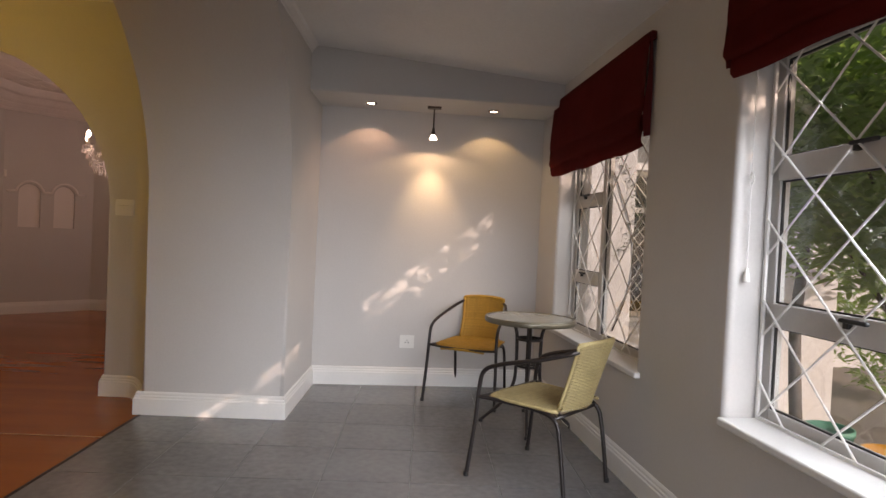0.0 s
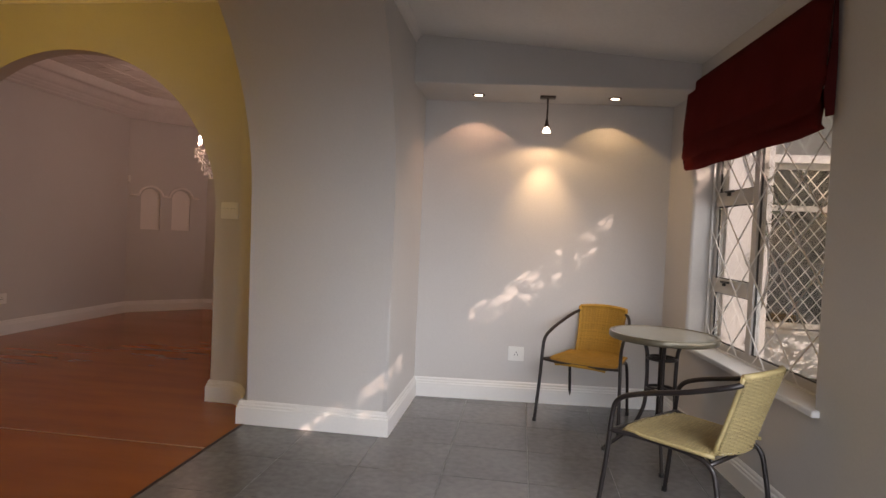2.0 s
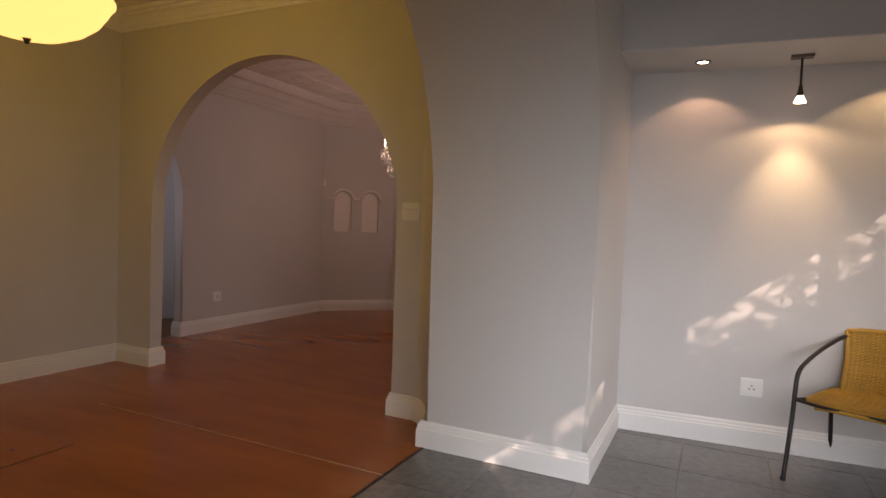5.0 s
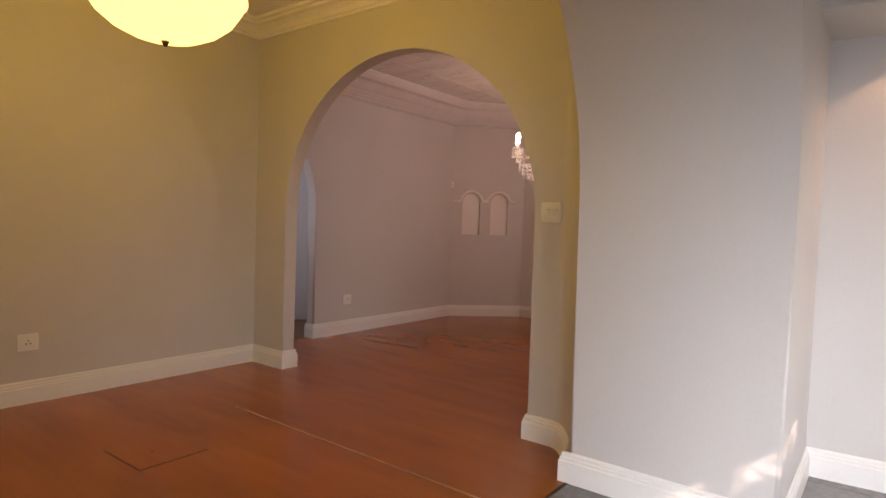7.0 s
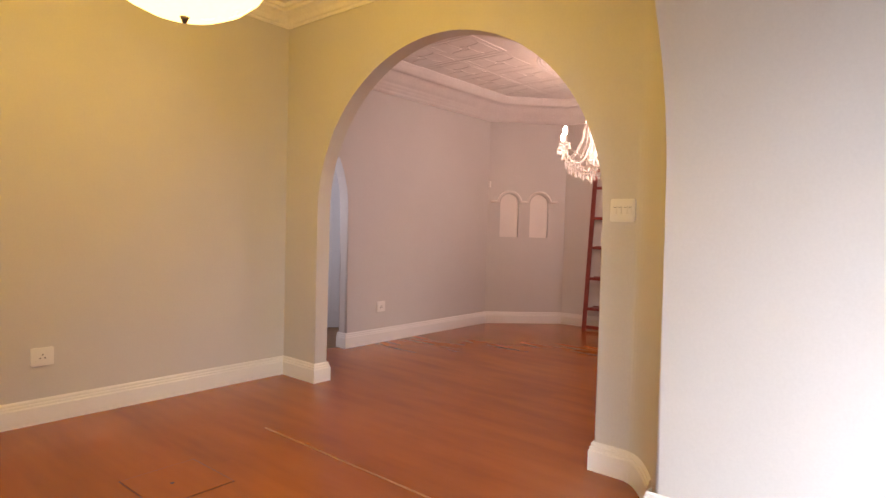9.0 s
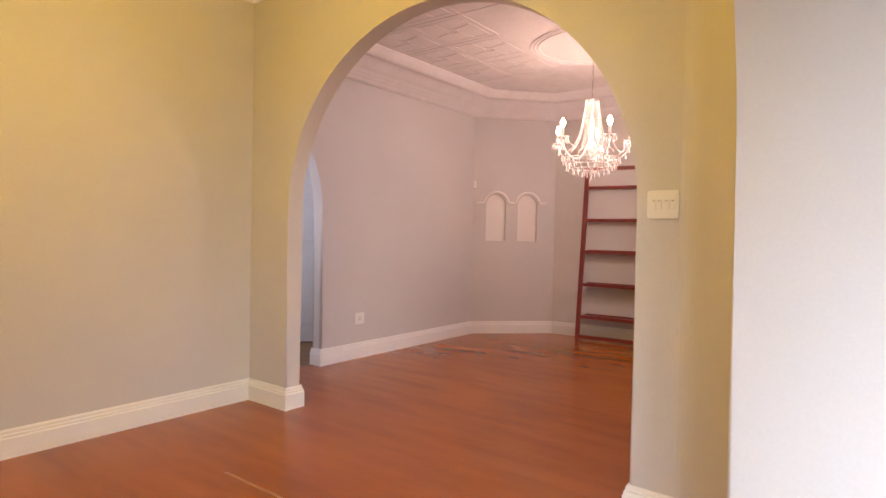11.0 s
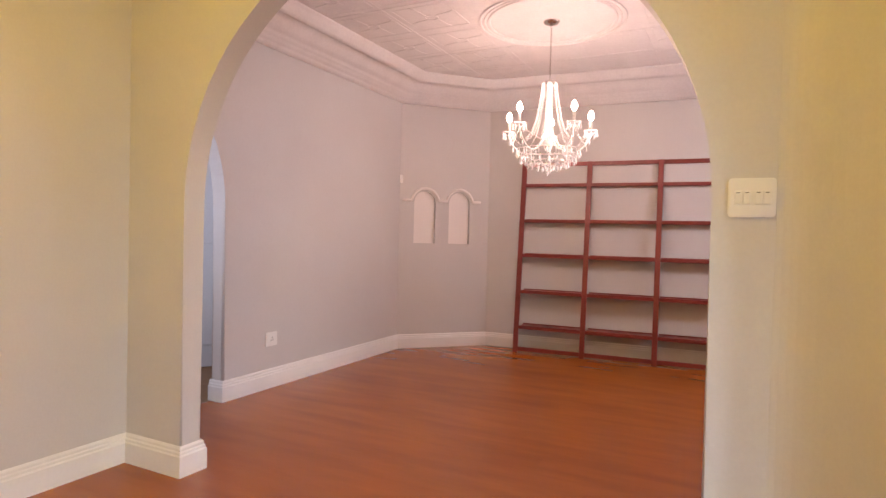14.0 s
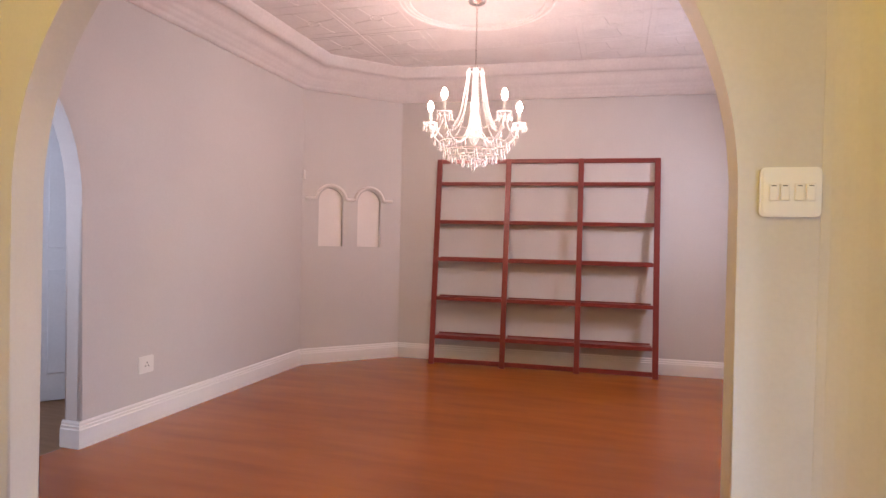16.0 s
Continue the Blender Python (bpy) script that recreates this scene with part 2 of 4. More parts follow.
def bend(pts, steps=6):
    """A smooth line through points (Catmull-Rom)."""
    pts = [Vector(p) for p in pts]
    out = []
    for i in range(len(pts) - 1):
        p0, p1, p2, p3 = pts[max(i - 1, 0)], pts[i], pts[i + 1], pts[min(i + 2, len(pts) - 1)]
        for s in range(steps):
            t = s / steps
            out.append(0.5 * (2 * p1 + (p2 - p0) * t + (2 * p0 - 5 * p1 + 4 * p2 - p3) * t * t + (3 * p1 - p0 - 3 * p2 + p3) * t ** 3))
    return out + [pts[-1]]


def slab(outline, thick, m, bevel=0.0, pick=None):
    """A sheet from a (u, v) outline, standing along u and v of the pose m, with its thickness along -w. pick(u, v) names edges to round."""
    bm = bmesh.new()
    front = [bm.verts.new((u, 0, v)) for u, v in outline]
    back = [bm.verts.new((u, thick, v)) for u, v in outline]
    bm.faces.new(front)
    bm.faces.new(back[::-1])
    n = len(outline)
    for i in range(n):
        bm.faces.new((front[i], back[i], back[(i + 1) % n], front[(i + 1) % n]))
    if bevel:
        bm.verts.ensure_lookup_table()
        es = []
        for ring in (front, back):
            for i in range(n):
                a, b = ring[i], ring[(i + 1) % n]
                if pick(*outline[i]) and pick(*outline[(i + 1) % n]):
                    es.append(bm.edges.get((a, b)))
        bmesh.ops.bevel(bm, geom=es, offset=bevel, segments=4, affect='EDGES', profile=0.5)
    bmesh.ops.triangulate(bm, faces=[f for f in bm.faces if len(f.verts) > 4])
    bm.transform(m)
    return bm


def sweep(profile, path, closed=False):
    """Carries an (out, up) profile along a plan line (x, y, z); out points to the line's right-hand side."""
    bm = bmesh.new()
    pts = [Vector(p) for p in path]
    n = len(pts)
    rings = []
    for i, p in enumerate(pts):
        d1 = (p - pts[i - 1]).normalized() if closed or i else None
        d2 = (pts[(i + 1) % n] - p).normalized() if closed or i < n - 1 else None
        d1, d2 = d1 or d2, d2 or d1
        n1, n2 = Vector((d1.y, -d1.x, 0)), Vector((d2.y, -d2.x, 0))
        mit = (n1 + n2).normalized()
        mit = mit / max(mit.dot(n1), 0.3)
        rings.append([bm.verts.new(p + mit * o + Vector((0, 0, u))) for o, u in profile])
    k = len(profile)
    for i in range(n if closed else n - 1):
        a, b = rings[i], rings[(i + 1) % n]
        for j in range(k):
            bm.faces.new((a[j], a[(j + 1) % k], b[(j + 1) % k], b[j]))
    if not closed:
        bm.faces.new(rings[0])
        bm.faces.new(rings[-1][::-1])
    return bm


def arc(cx, cz, r, a0, a1, n=24, rz=None):
    return [(cx + r * math.cos(radians(a0 + (a1 - a0) * k / n)), cz + (rz or r) * math.sin(radians(a0 + (a1 - a0) * k / n))) for k in range(n + 1)]


def rounded(w, h, r, n=4):
    out = []
    for cx, cz, a in ((w / 2 - r, h / 2 - r, 0), (-w / 2 + r, h / 2 - r, 90), (-w / 2 + r, -h / 2 + r, 180), (w / 2 - r, -h / 2 + r, 270)):
        out += arc(cx, cz, r, a, a + 90, n)
    return out


# ---- the setting ----
WX, WY, WTURN = 0.165, 4.40, 4.5           # the window wall: a point on it, and its turn
WALLM = pose(WX, WY, 0, 0, 0, WTURN)       # x out of doors, y along the wall
BACK_Y, PIER_L, PIER_R, PIER_Y = 6.275, -2.768, -1.848, 5.325
ARCH_Y, ARCH_T = 5.704, 0.12
BACKM = pose(PIER_R, BACK_Y, 0, 0, 0, 4.5)    # the end wall: x along its face, square to the window wall
YELLOW_X = -5.965
INNER_X = -2.952
PINK_X, PINK_T = -6.372, 0.12
CH1, CH2, PB = (PINK_X, 9.09), (-5.65, 9.825), (-1.0, 10.15)   # chamfer corners and far end of the back wall

# window wall in panels round its two openings
W1, W2, W3 = (0.055, 1.54), (-2.20, -0.715), (-4.65, -3.15)
SILL_Z, HEAD_Z, WT = 0.60, 2.02, 0.215


def window_wall():
    bm = bmesh.new()
    ys = [-6.6, W3[0], W3[1], W2[0], W2[1], W1[0], W1[1], 2.10]
    for i in range(7):
        a, b = ys[i], ys[i + 1]
        if i % 2 == 0:
            box(bm, (0, a, 0), (WT, b, 2.9), 0.022 if i else 0.0, 4)
        else:
            box(bm, (0.0, a - 0.022, 0), (WT, b + 0.022, SILL_Z - 0.03))
            box(bm, (0.0, a - 0.022, HEAD_Z), (WT, b + 0.022, 2.9))
    bm.transform(WALLM)
    return setting("wall_east", bm, PAINT, "grey painted window wall with rounded reveals", True, flat=[WALLM.to_3x3().col[k] for k in range(3)])


window_wall()
bm = boxed((-0.13, 0, 0), (2.3, 0.2, 2.9))
bm.transform(BACKM)
setting("wall_north", bm, PAINT, "grey painted end wall of the sunroom")
# south wall out of view; its doorway is made up to hold the fill lamp
bm = bmesh.new()
box(bm, (-6.2, -2.2, 0), (-1.60, -2.0, 3.1))
box(bm, (0.35, -2.2, 0), (1.0, -2.0, 3.1))
box(bm, (-1.60, -2.2, 2.15), (0.35, -2.0, 3.1))
setting("wall_south", bm, PAINT, "grey painted wall behind the way in, with a wide unseen opening added for light")

# the thick wall between sunroom and lounge, with its wide arched opening
R, SPRING, HEAD, FAR = 1.45, 1.38, 2.66, 1.95
a_top = math.degrees(math.asin((HEAD - SPRING) / R))
opening = [(FAR, 0)] + [(2 * (FAR + (PIER_Y - FAR) / 2) - u, v) for u, v in arc(PIER_Y - R, SPRING, R, 0, a_top, 56)] + arc(PIER_Y - R, SPRING, R, a_top, 0, 56) + [(PIER_Y, 0)]
outline = [(-2.0, 0)] + opening + [(BACK_Y + 0.2, 0), (BACK_Y + 0.2, 3.05), (-2.0, 3.05)]
setting("wall_between", slab(outline, PIER_R - PIER_L, Matrix.Translation((PIER_R, 0, 0)) @ pose(0, 0, 0, 0, 0, 90), 0.025,
                             lambda u, v: FAR - 1e-4 <= u <= PIER_Y + 1e-4), PAINT, "thick grey wall with a wide arched opening", True, flat=[(1, 0, 0)])

# the wall with the round arch between lounge and dining room
AX, AR, AS = -4.385, 1.168, 1.340
outline = [(-7.0, 0), (AX - AR, 0)] + arc(AX, AS, AR, 180, 0, 72, 1.132) + [(AX + AR, 0), (PIER_L + 0.01, 0), (PIER_L + 0.01, 3.05), (-7.0, 3.05)]
setting("wall_arch", slab(outline, ARCH_T, Matrix.Translation((0, ARCH_Y, 0)), 0.010, lambda u, v: abs(u - AX) <= AR + 1e-4), PAINT,
        "grey painted wall with a round arch", True, flat=[(0, 1, 0)])
SPLAY = []
for n in range(13):
    t = n / 12
    a, c, b = Vector((INNER_X - 0.09, ARCH_Y - 0.0015)), Vector((INNER_X + 0.02, ARCH_Y - 0.012)), Vector((PIER_L + 0.002, PIER_Y + 0.012))
    SPLAY.append((1 - t) ** 2 * a + 2 * t * (1 - t) * c + t * t * b)
bm = bmesh.new()
ends = [(p.x, p.y) for p in SPLAY] + [(PIER_L + 0.002, ARCH_Y + 0.002), (INNER_X - 0.09, ARCH_Y + 0.002)]
lo = [bm.verts.new((x, y, 0)) for x, y in ends]
hi = [bm.verts.new((x, y, 3.05)) for x, y in ends]
bm.faces.new(lo)
bm.faces.new(hi)
for k in range(len(ends)):
    bm.faces.new((lo[k], lo[(k + 1) % len(ends)], hi[(k + 1) % len(ends)], hi[k]))
setting("wall_splay", bm, PAINT, "narrow rounded grey return beside the arch", True, flat=[(0, 0, 1)])
setting("wall_lounge_west", boxed((YELLOW_X - 0.12, -2.0, 0), (YELLOW_X, ARCH_Y, 3.05)), PAINT, "grey painted lounge wall")

# dining room walls
outline = [(ARCH_Y + ARCH_T, 0), (5.87, 0)] + [(5.87, 1.37)] + arc(6.293, 1.37, 0.423, 180, 0, 20, 0.74) + [(6.716, 0), (CH1[1] + 0.1, 0), (CH1[1] + 0.1, 3.05), (ARCH_Y + ARCH_T, 3.05)]
setting("wall_dining_west", slab(outline, PINK_T, Matrix.Translation((PINK_X, 0, 0)) @ pose(0, 0, 0, 0, 0, 90), 0.02,
                                 lambda u, v: 5.86 < u < 6.72), PAINT, "grey painted wall with a narrow arched doorway", True, flat=[(1, 0, 0)])


def wall_run(p, q, thick=0.15, top=3.05, over=0.0):
    """A straight wall whose inner face runs from p to q, with its thickness to the left of that way."""
    d = Vector((q[0] - p[0], q[1] - p[1], 0))
    m = Matrix.Translation((p[0], p[1], 0)) @ pose(0, 0, 0, 0, 0, math.degrees(math.atan2(d.y, d.x)))
    return m, d.length


# unseen eave out of doors, added to keep sky light off the sills
bm = boxed((WT, -6.6, 2.50), (0.72, 2.3, 2.60), 0.006)
bm.transform(WALLM)
setting("eave", bm, RENDERED, "unseen white boarded eave added to shade the window sills", category="eave")

# chamfer wall with two sunk niches
m_ch, l_ch = wall_run(CH1, CH2)
NW, NH0, NS, NT = 0.246, 1.135, 1.578, 0.05
NICHES = (0.285, 0.682)


def chamfer_wall():
    bm = bmesh.new()
    xs = sorted([-0.05] + [c + s * NW / 2 for c in NICHES for s in (-1, 1)] + [l_ch + 0.05])

    def sheet(pts):
        f = [bm.verts.new((u, 0, v)) for u, v in pts]
        bm.faces.new(f)
    sheet([(xs[0], 0), (xs[0], 3.05), (xs[1], 3.05), (xs[1], 0)])
    sheet([(xs[2], 0), (xs[2], 3.05), (xs[3], 3.05), (xs[3], 0)])
    sheet([(xs[4], 0), (xs[4], 3.05), (xs[5], 3.05), (xs[5], 0)])
    for c in NICHES:
        a, b = c - NW / 2, c + NW / 2
        sheet([(a, 0), (a, NH0), (b, NH0), (b, 0)])
        top = arc(c, NS, NW / 2, 180, 0, 16)
        f = [(a, 3.05)] + top + [(b, 3.05)]
        sheet(f)
        ring = [(a, NH0)] + top + [(b, NH0)]
        vs = [(bm.verts.new((u, 0, v)), bm.verts.new((u, NT, v))) for u, v in ring]
        for i in range(len(vs)):
            j = (i + 1) % len(vs)
            bm.faces.new((vs[i][0], vs[i][1], vs[j][1], vs[j][0]))
    bmesh.ops.remove_doubles(bm, verts=bm.verts, dist=1e-5)
    box(bm, (-0.05, NT + 0.001, 0), (l_ch + 0.05, NT + 0.15, 3.05))
    bm.transform(m_ch)
    return setting("wall_chamfer", bm, PAINT, "short angled grey wall with two arched niches")


chamfer_wall()
for c in NICHES:
    bm = slab([(c - NW / 2 + 0.001, NH0 + 0.001)] + arc(c, NS, NW / 2 - 0.001, 180, 0, 16) + [(c + NW / 2 - 0.001, NH0 + 0.001)], 0.004, m_ch @ Matrix.Translation((0, NT - 0.0045, 0)))
    tagged(mesh_object("niche_panel", bm, NICHE), "white plaster back of an arched wall niche", "niche", "pair of wall niches")
# raised moulding over the niches
line = [(0.03, 1.593)]
for c in NICHES:
    line += [(c - NW / 2 - 0.045, 1.598)] + [p for p in arc(c, NS, NW / 2 + 0.030, 172, 8, 16)] + [(c + NW / 2 + 0.045, 1.598)]
line += [(0.93, 1.603)]
bm = tube(bmesh.new(), [(u, -0.004, v) for u, v in line], 0.017, 6)
bm.transform(m_ch)
tagged(mesh_object("niche_moulding", bm, NICHE, True), "white raised moulding arched over two wall niches", "moulding")

m_bk, l_bk = wall_run(CH2, PB)
bm = boxed((0, 0, 0), (l_bk, 0.15, 3.05))
bm.transform(m_bk)
setting("wall_dining_north", bm, PAINT, "grey painted back wall of the dining room")
# dining room east wall, with a window out of view
bm = bmesh.new()
box(bm, (-2.0, BACK_Y + 0.2, 0), (-1.85, 8.62, 3.05))
box(bm, (-2.0, 8.98, 0), (-1.85, 10.8, 3.05))
box(bm, (-2.0, 8.62, 0), (-1.85, 8.98, 1.66))
box(bm, (-2.0, 8.62, 2.28), (-1.85, 8.98, 3.05))
setting("wall_dining_east", bm, PAINT, "grey painted dining room wall with a window")
wd = thing("window_4", "small dining room window out of view, with a pane added to dim the sun", "window", kind="structure")
# this pane is added only to dim the sunlight passing through
pn = part("pane", boxed((-1.93, 8.62, 1.66), (-1.925, 8.98, 2.28)), SUN_DIMMER, wd)
bm = bmesh.new()
for q in ((8.62, 1.66, 8.65, 2.28), (8.95, 1.66, 8.98, 2.28), (8.65, 1.66, 8.95, 1.69), (8.65, 2.25, 8.95, 2.28)):
    box(bm, (-1.95, q[0], q[1]), (-1.905, q[2], q[3]))
part("window_frame", bm, ALU, wd)
# hall beyond the narrow doorway
bm = bmesh.new()
box(bm, (-9.2, 4.4, 0), (-9.05, 8.2, 3.0))
box(bm, (-9.1, 8.1, 0), (PINK_X - PINK_T, 8.25, 3.0))
box(bm, (-9.1, 4.3, 0), (YELLOW_X - 0.12, 4.45, 3.0))
setting("wall_hall", bm, PAINT, "grey painted hall walls")
setting("floor_hall", boxed((-9.1, 4.4, -0.06), (PINK_X - 0.002, 8.2, -0.002)), material("hall_boards", (0.30, 0.15, 0.06), 0.4, spread=0.12, stretch=(1, 9, 1)), "brown timber hall floor", category="floor")

# ceilings
bm = bmesh.new()
zl, zr = 2.605, 2.425
v = [bm.verts.new(p) for p in ((PIER_R, -2.0, zl), (0.75, -2.0, zr), (0.3, BACK_Y + 0.15, zr), (PIER_R, BACK_Y + 0.15, zl), (PIER_R, -2.0, zl + 0.1), (0.75, -2.0, zr + 0.1), (0.3, BACK_Y + 0.15, zr + 0.1), (PIER_R, BACK_Y + 0.15, zl + 0.1))]
for f in ((3, 2, 1, 0), (4, 5, 6, 7), (0, 1, 5, 4), (1, 2, 6, 5), (2, 3, 7, 6), (3, 0, 4, 7)):
    bm.faces.new([v[i] for i in f])
setting("ceiling_sunroom", bm, CEIL, "white sloping sunroom ceiling", category="ceiling")
bm = boxed((-0.06, -0.50, 2.278), (1.98, 0.02, 2.72), 0.008)
bm.transform(Matrix.Translation((PIER_R, BACK_Y, 0)) @ pose(0, 0, 0, 0, 0, 3.6))
setting("bulkhead", bm, PAINT, "grey boxed bulkhead over the end wall", category="bulkhead")
setting("ceiling_lounge", boxed((YELLOW_X - 0.1, -2.0, 2.93), (PIER_L, ARCH_Y, 3.05)), CEIL, "white lounge ceiling", category="ceiling")
setting("ceiling_hall", boxed((-9.1, 4.4, 2.8), (PINK_X - PINK_T, 8.2, 2.95)), CEIL, "white hall ceiling", category="ceiling")

SKIRT = [(0, 0), (0.021, 0), (0.021, 0.104), (0.016, 0.110), (0.016, 0.122), (0.010, 0.127), (0.010, 0.140), (0.004, 0.150), (0, 0.150)]
COVE = [(0, 0), (0.012, 0), (0.016, 0.018), (0.030, 0.024), (0.050, 0.050), (0.085, 0.075), (0.120, 0.084), (0.124, 0.100), (0.150, 0.104), (0.150, 0.13), (0, 0.13)]


def wall_at(y):
    """x of the window wall's face at y."""
    return WX - (y - WY) * math.tan(radians(WTURN))


def skirting(path, label="white moulded skirting board"):
    return setting("baseboard", sweep(SKIRT, path), WHITE, label, category="skirting")


e = 0.001
END = BACKM @ Vector((1.858, -e, 0))
skirting([(PIER_L - 0.022, PIER_Y + 0.05, 0), (PIER_L - 0.022, PIER_Y - e, 0), (PIER_R + e, PIER_Y - e, 0), (PIER_R + e, BACK_Y - e, 0), (END.x, END.y, 0), (wall_at(-1.9) - e, -1.9, 0)])
skirting([(YELLOW_X + e, -1.9, 0), (YELLOW_X + e, ARCH_Y - e, 0), (AX - AR + e, ARCH_Y - e, 0), (AX - AR + e, ARCH_Y + ARCH_T + e, 0), (PINK_X + e, ARCH_Y + ARCH_T + e, 0)])
skirting([(AX + AR + 0.4, ARCH_Y + ARCH_T + e, 0), (AX + AR - e, ARCH_Y + ARCH_T + e, 0), (AX + AR - e, ARCH_Y - e, 0), (INNER_X - 0.09, ARCH_Y - 0.002, 0)] + [(p.x - e, p.y - e, 0) for p in SPLAY[2:11]])
skirting([(PINK_X - PINK_T, 6.715, 0), (PINK_X + e, 6.715, 0), (CH1[0] + e, CH1[1] - e, 0), (CH2[0], CH2[1] - e, 0), (PB[0], PB[1] - e, 0)])
z0 = 2.93 - 0.13
setting("cornice", sweep(COVE, [(YELLOW_X, -1.9, z0), (YELLOW_X, ARCH_Y, z0), (INNER_X, ARCH_Y, z0), (PIER_L, PIER_Y, z0), (PIER_L, -1.9, z0)]), PLASTER, "white moulded lounge cornice", category="cornice")
SMALL = [(0, 0), (0.006, 0), (0.012, 0.02), (0.03, 0.045), (0.05, 0.056), (0.05, 0.075), (0, 0.075)]
setting("cornice", sweep(SMALL, [(PIER_R, 3.0, zl - 0.058), (PIER_R, 5.776, zl - 0.058)]), CEIL, "small white sunroom cornice", category="cornice")

# dining room pressed ceiling: cornice, stepped border, raised ribs and a round centre
CZ = 2.885
ring = [(PINK_X, ARCH_Y + ARCH_T), CH1, CH2, (-2.0, 10.07), (-2.0, ARCH_Y + ARCH_T)]
DCORN = [(0, 0), (0.014, 0), (0.022, 0.024), (0.050, 0.034), (0.062, 0.052), (0.090, 0.062), (0.098, 0.078), (0.130, 0.092), (0.165, 0.118), (0.200, 0.156), (0.245, 0.182), (0.255, 0.170), (0.285, 0.170), (0.305, 0.186), (0.322, 0.225), (0.350, 0.245), (0.355, 0.27), (0, 0.27)]
setting("cornice", sweep(DCORN, [(x, y, 2.625) for x, y in ring], True), PLASTER, "white stepped plaster cornice of the dining room", True, category="cornice")
bm = boxed((-6.5, ARCH_Y + ARCH_T, CZ), (-1.9, 10.9, CZ + 0.12))


def rib(pts, r=0.008, closed=False):
    tube(bm, [(x, y, CZ) for x, y in pts], r, 6, closed)


for x in (-5.55, -5.0, -3.84, -3.30, -2.75):
    rib([(x, 6.2), (x, 7.40 if x in (-5.0, -3.84) else 9.5)], 0.004)
    if x in (-5.0, -3.84):
        rib([(x, 8.54), (x, 9.6)], 0.004)
for y in (6.85, 7.40, 8.54, 9.08):
    rib([(-6.0, y), (-5.0 if 7 < y < 8.5 else -2.4, y)], 0.004)
for r, w in ((0.55, 0.012), (0.515, 0.009), (0.48, 0.013)):
    rib([(CHAND.x + r * math.cos(math.tau * k / 48), CHAND.y + r * math.sin(math.tau * k / 48)) for k in range(48)], w, True)
for i, x in enumerate((-5.80, -5.275, -3.57, -3.03)):
    for j, y in enumerate((6.57, 7.12, 7.68, 8.24, 8.80, 9.35)):
        # pressed leaf sprays in each panel
        for k in range(4):
            a = math.tau * (k + 0.5) / 4
            rib([(x + s * math.cos(a + 0.5 * math.sin(9 * s)), y + s * math.sin(a + 0.5 * math.sin(9 * s))) for s in (0.03, 0.08, 0.13, 0.18, 0.22)], 0.004)
        rib([(x + 0.05 * math.cos(math.tau * k / 12), y + 0.05 * math.sin(math.tau * k / 12)) for k in range(12)], 0.004, True)
        rib([(x - 0.22, y - 0.22), (x + 0.22, y - 0.22), (x + 0.22, y + 0.22), (x - 0.22, y + 0.22)], 0.003, True)
setting("ceiling_dining", bm, PLASTER, "white pressed dining room ceiling with raised patterns", True, category="ceiling", flat=[(0, 0, 1), (1, 0, 0), (0, 1, 0)])


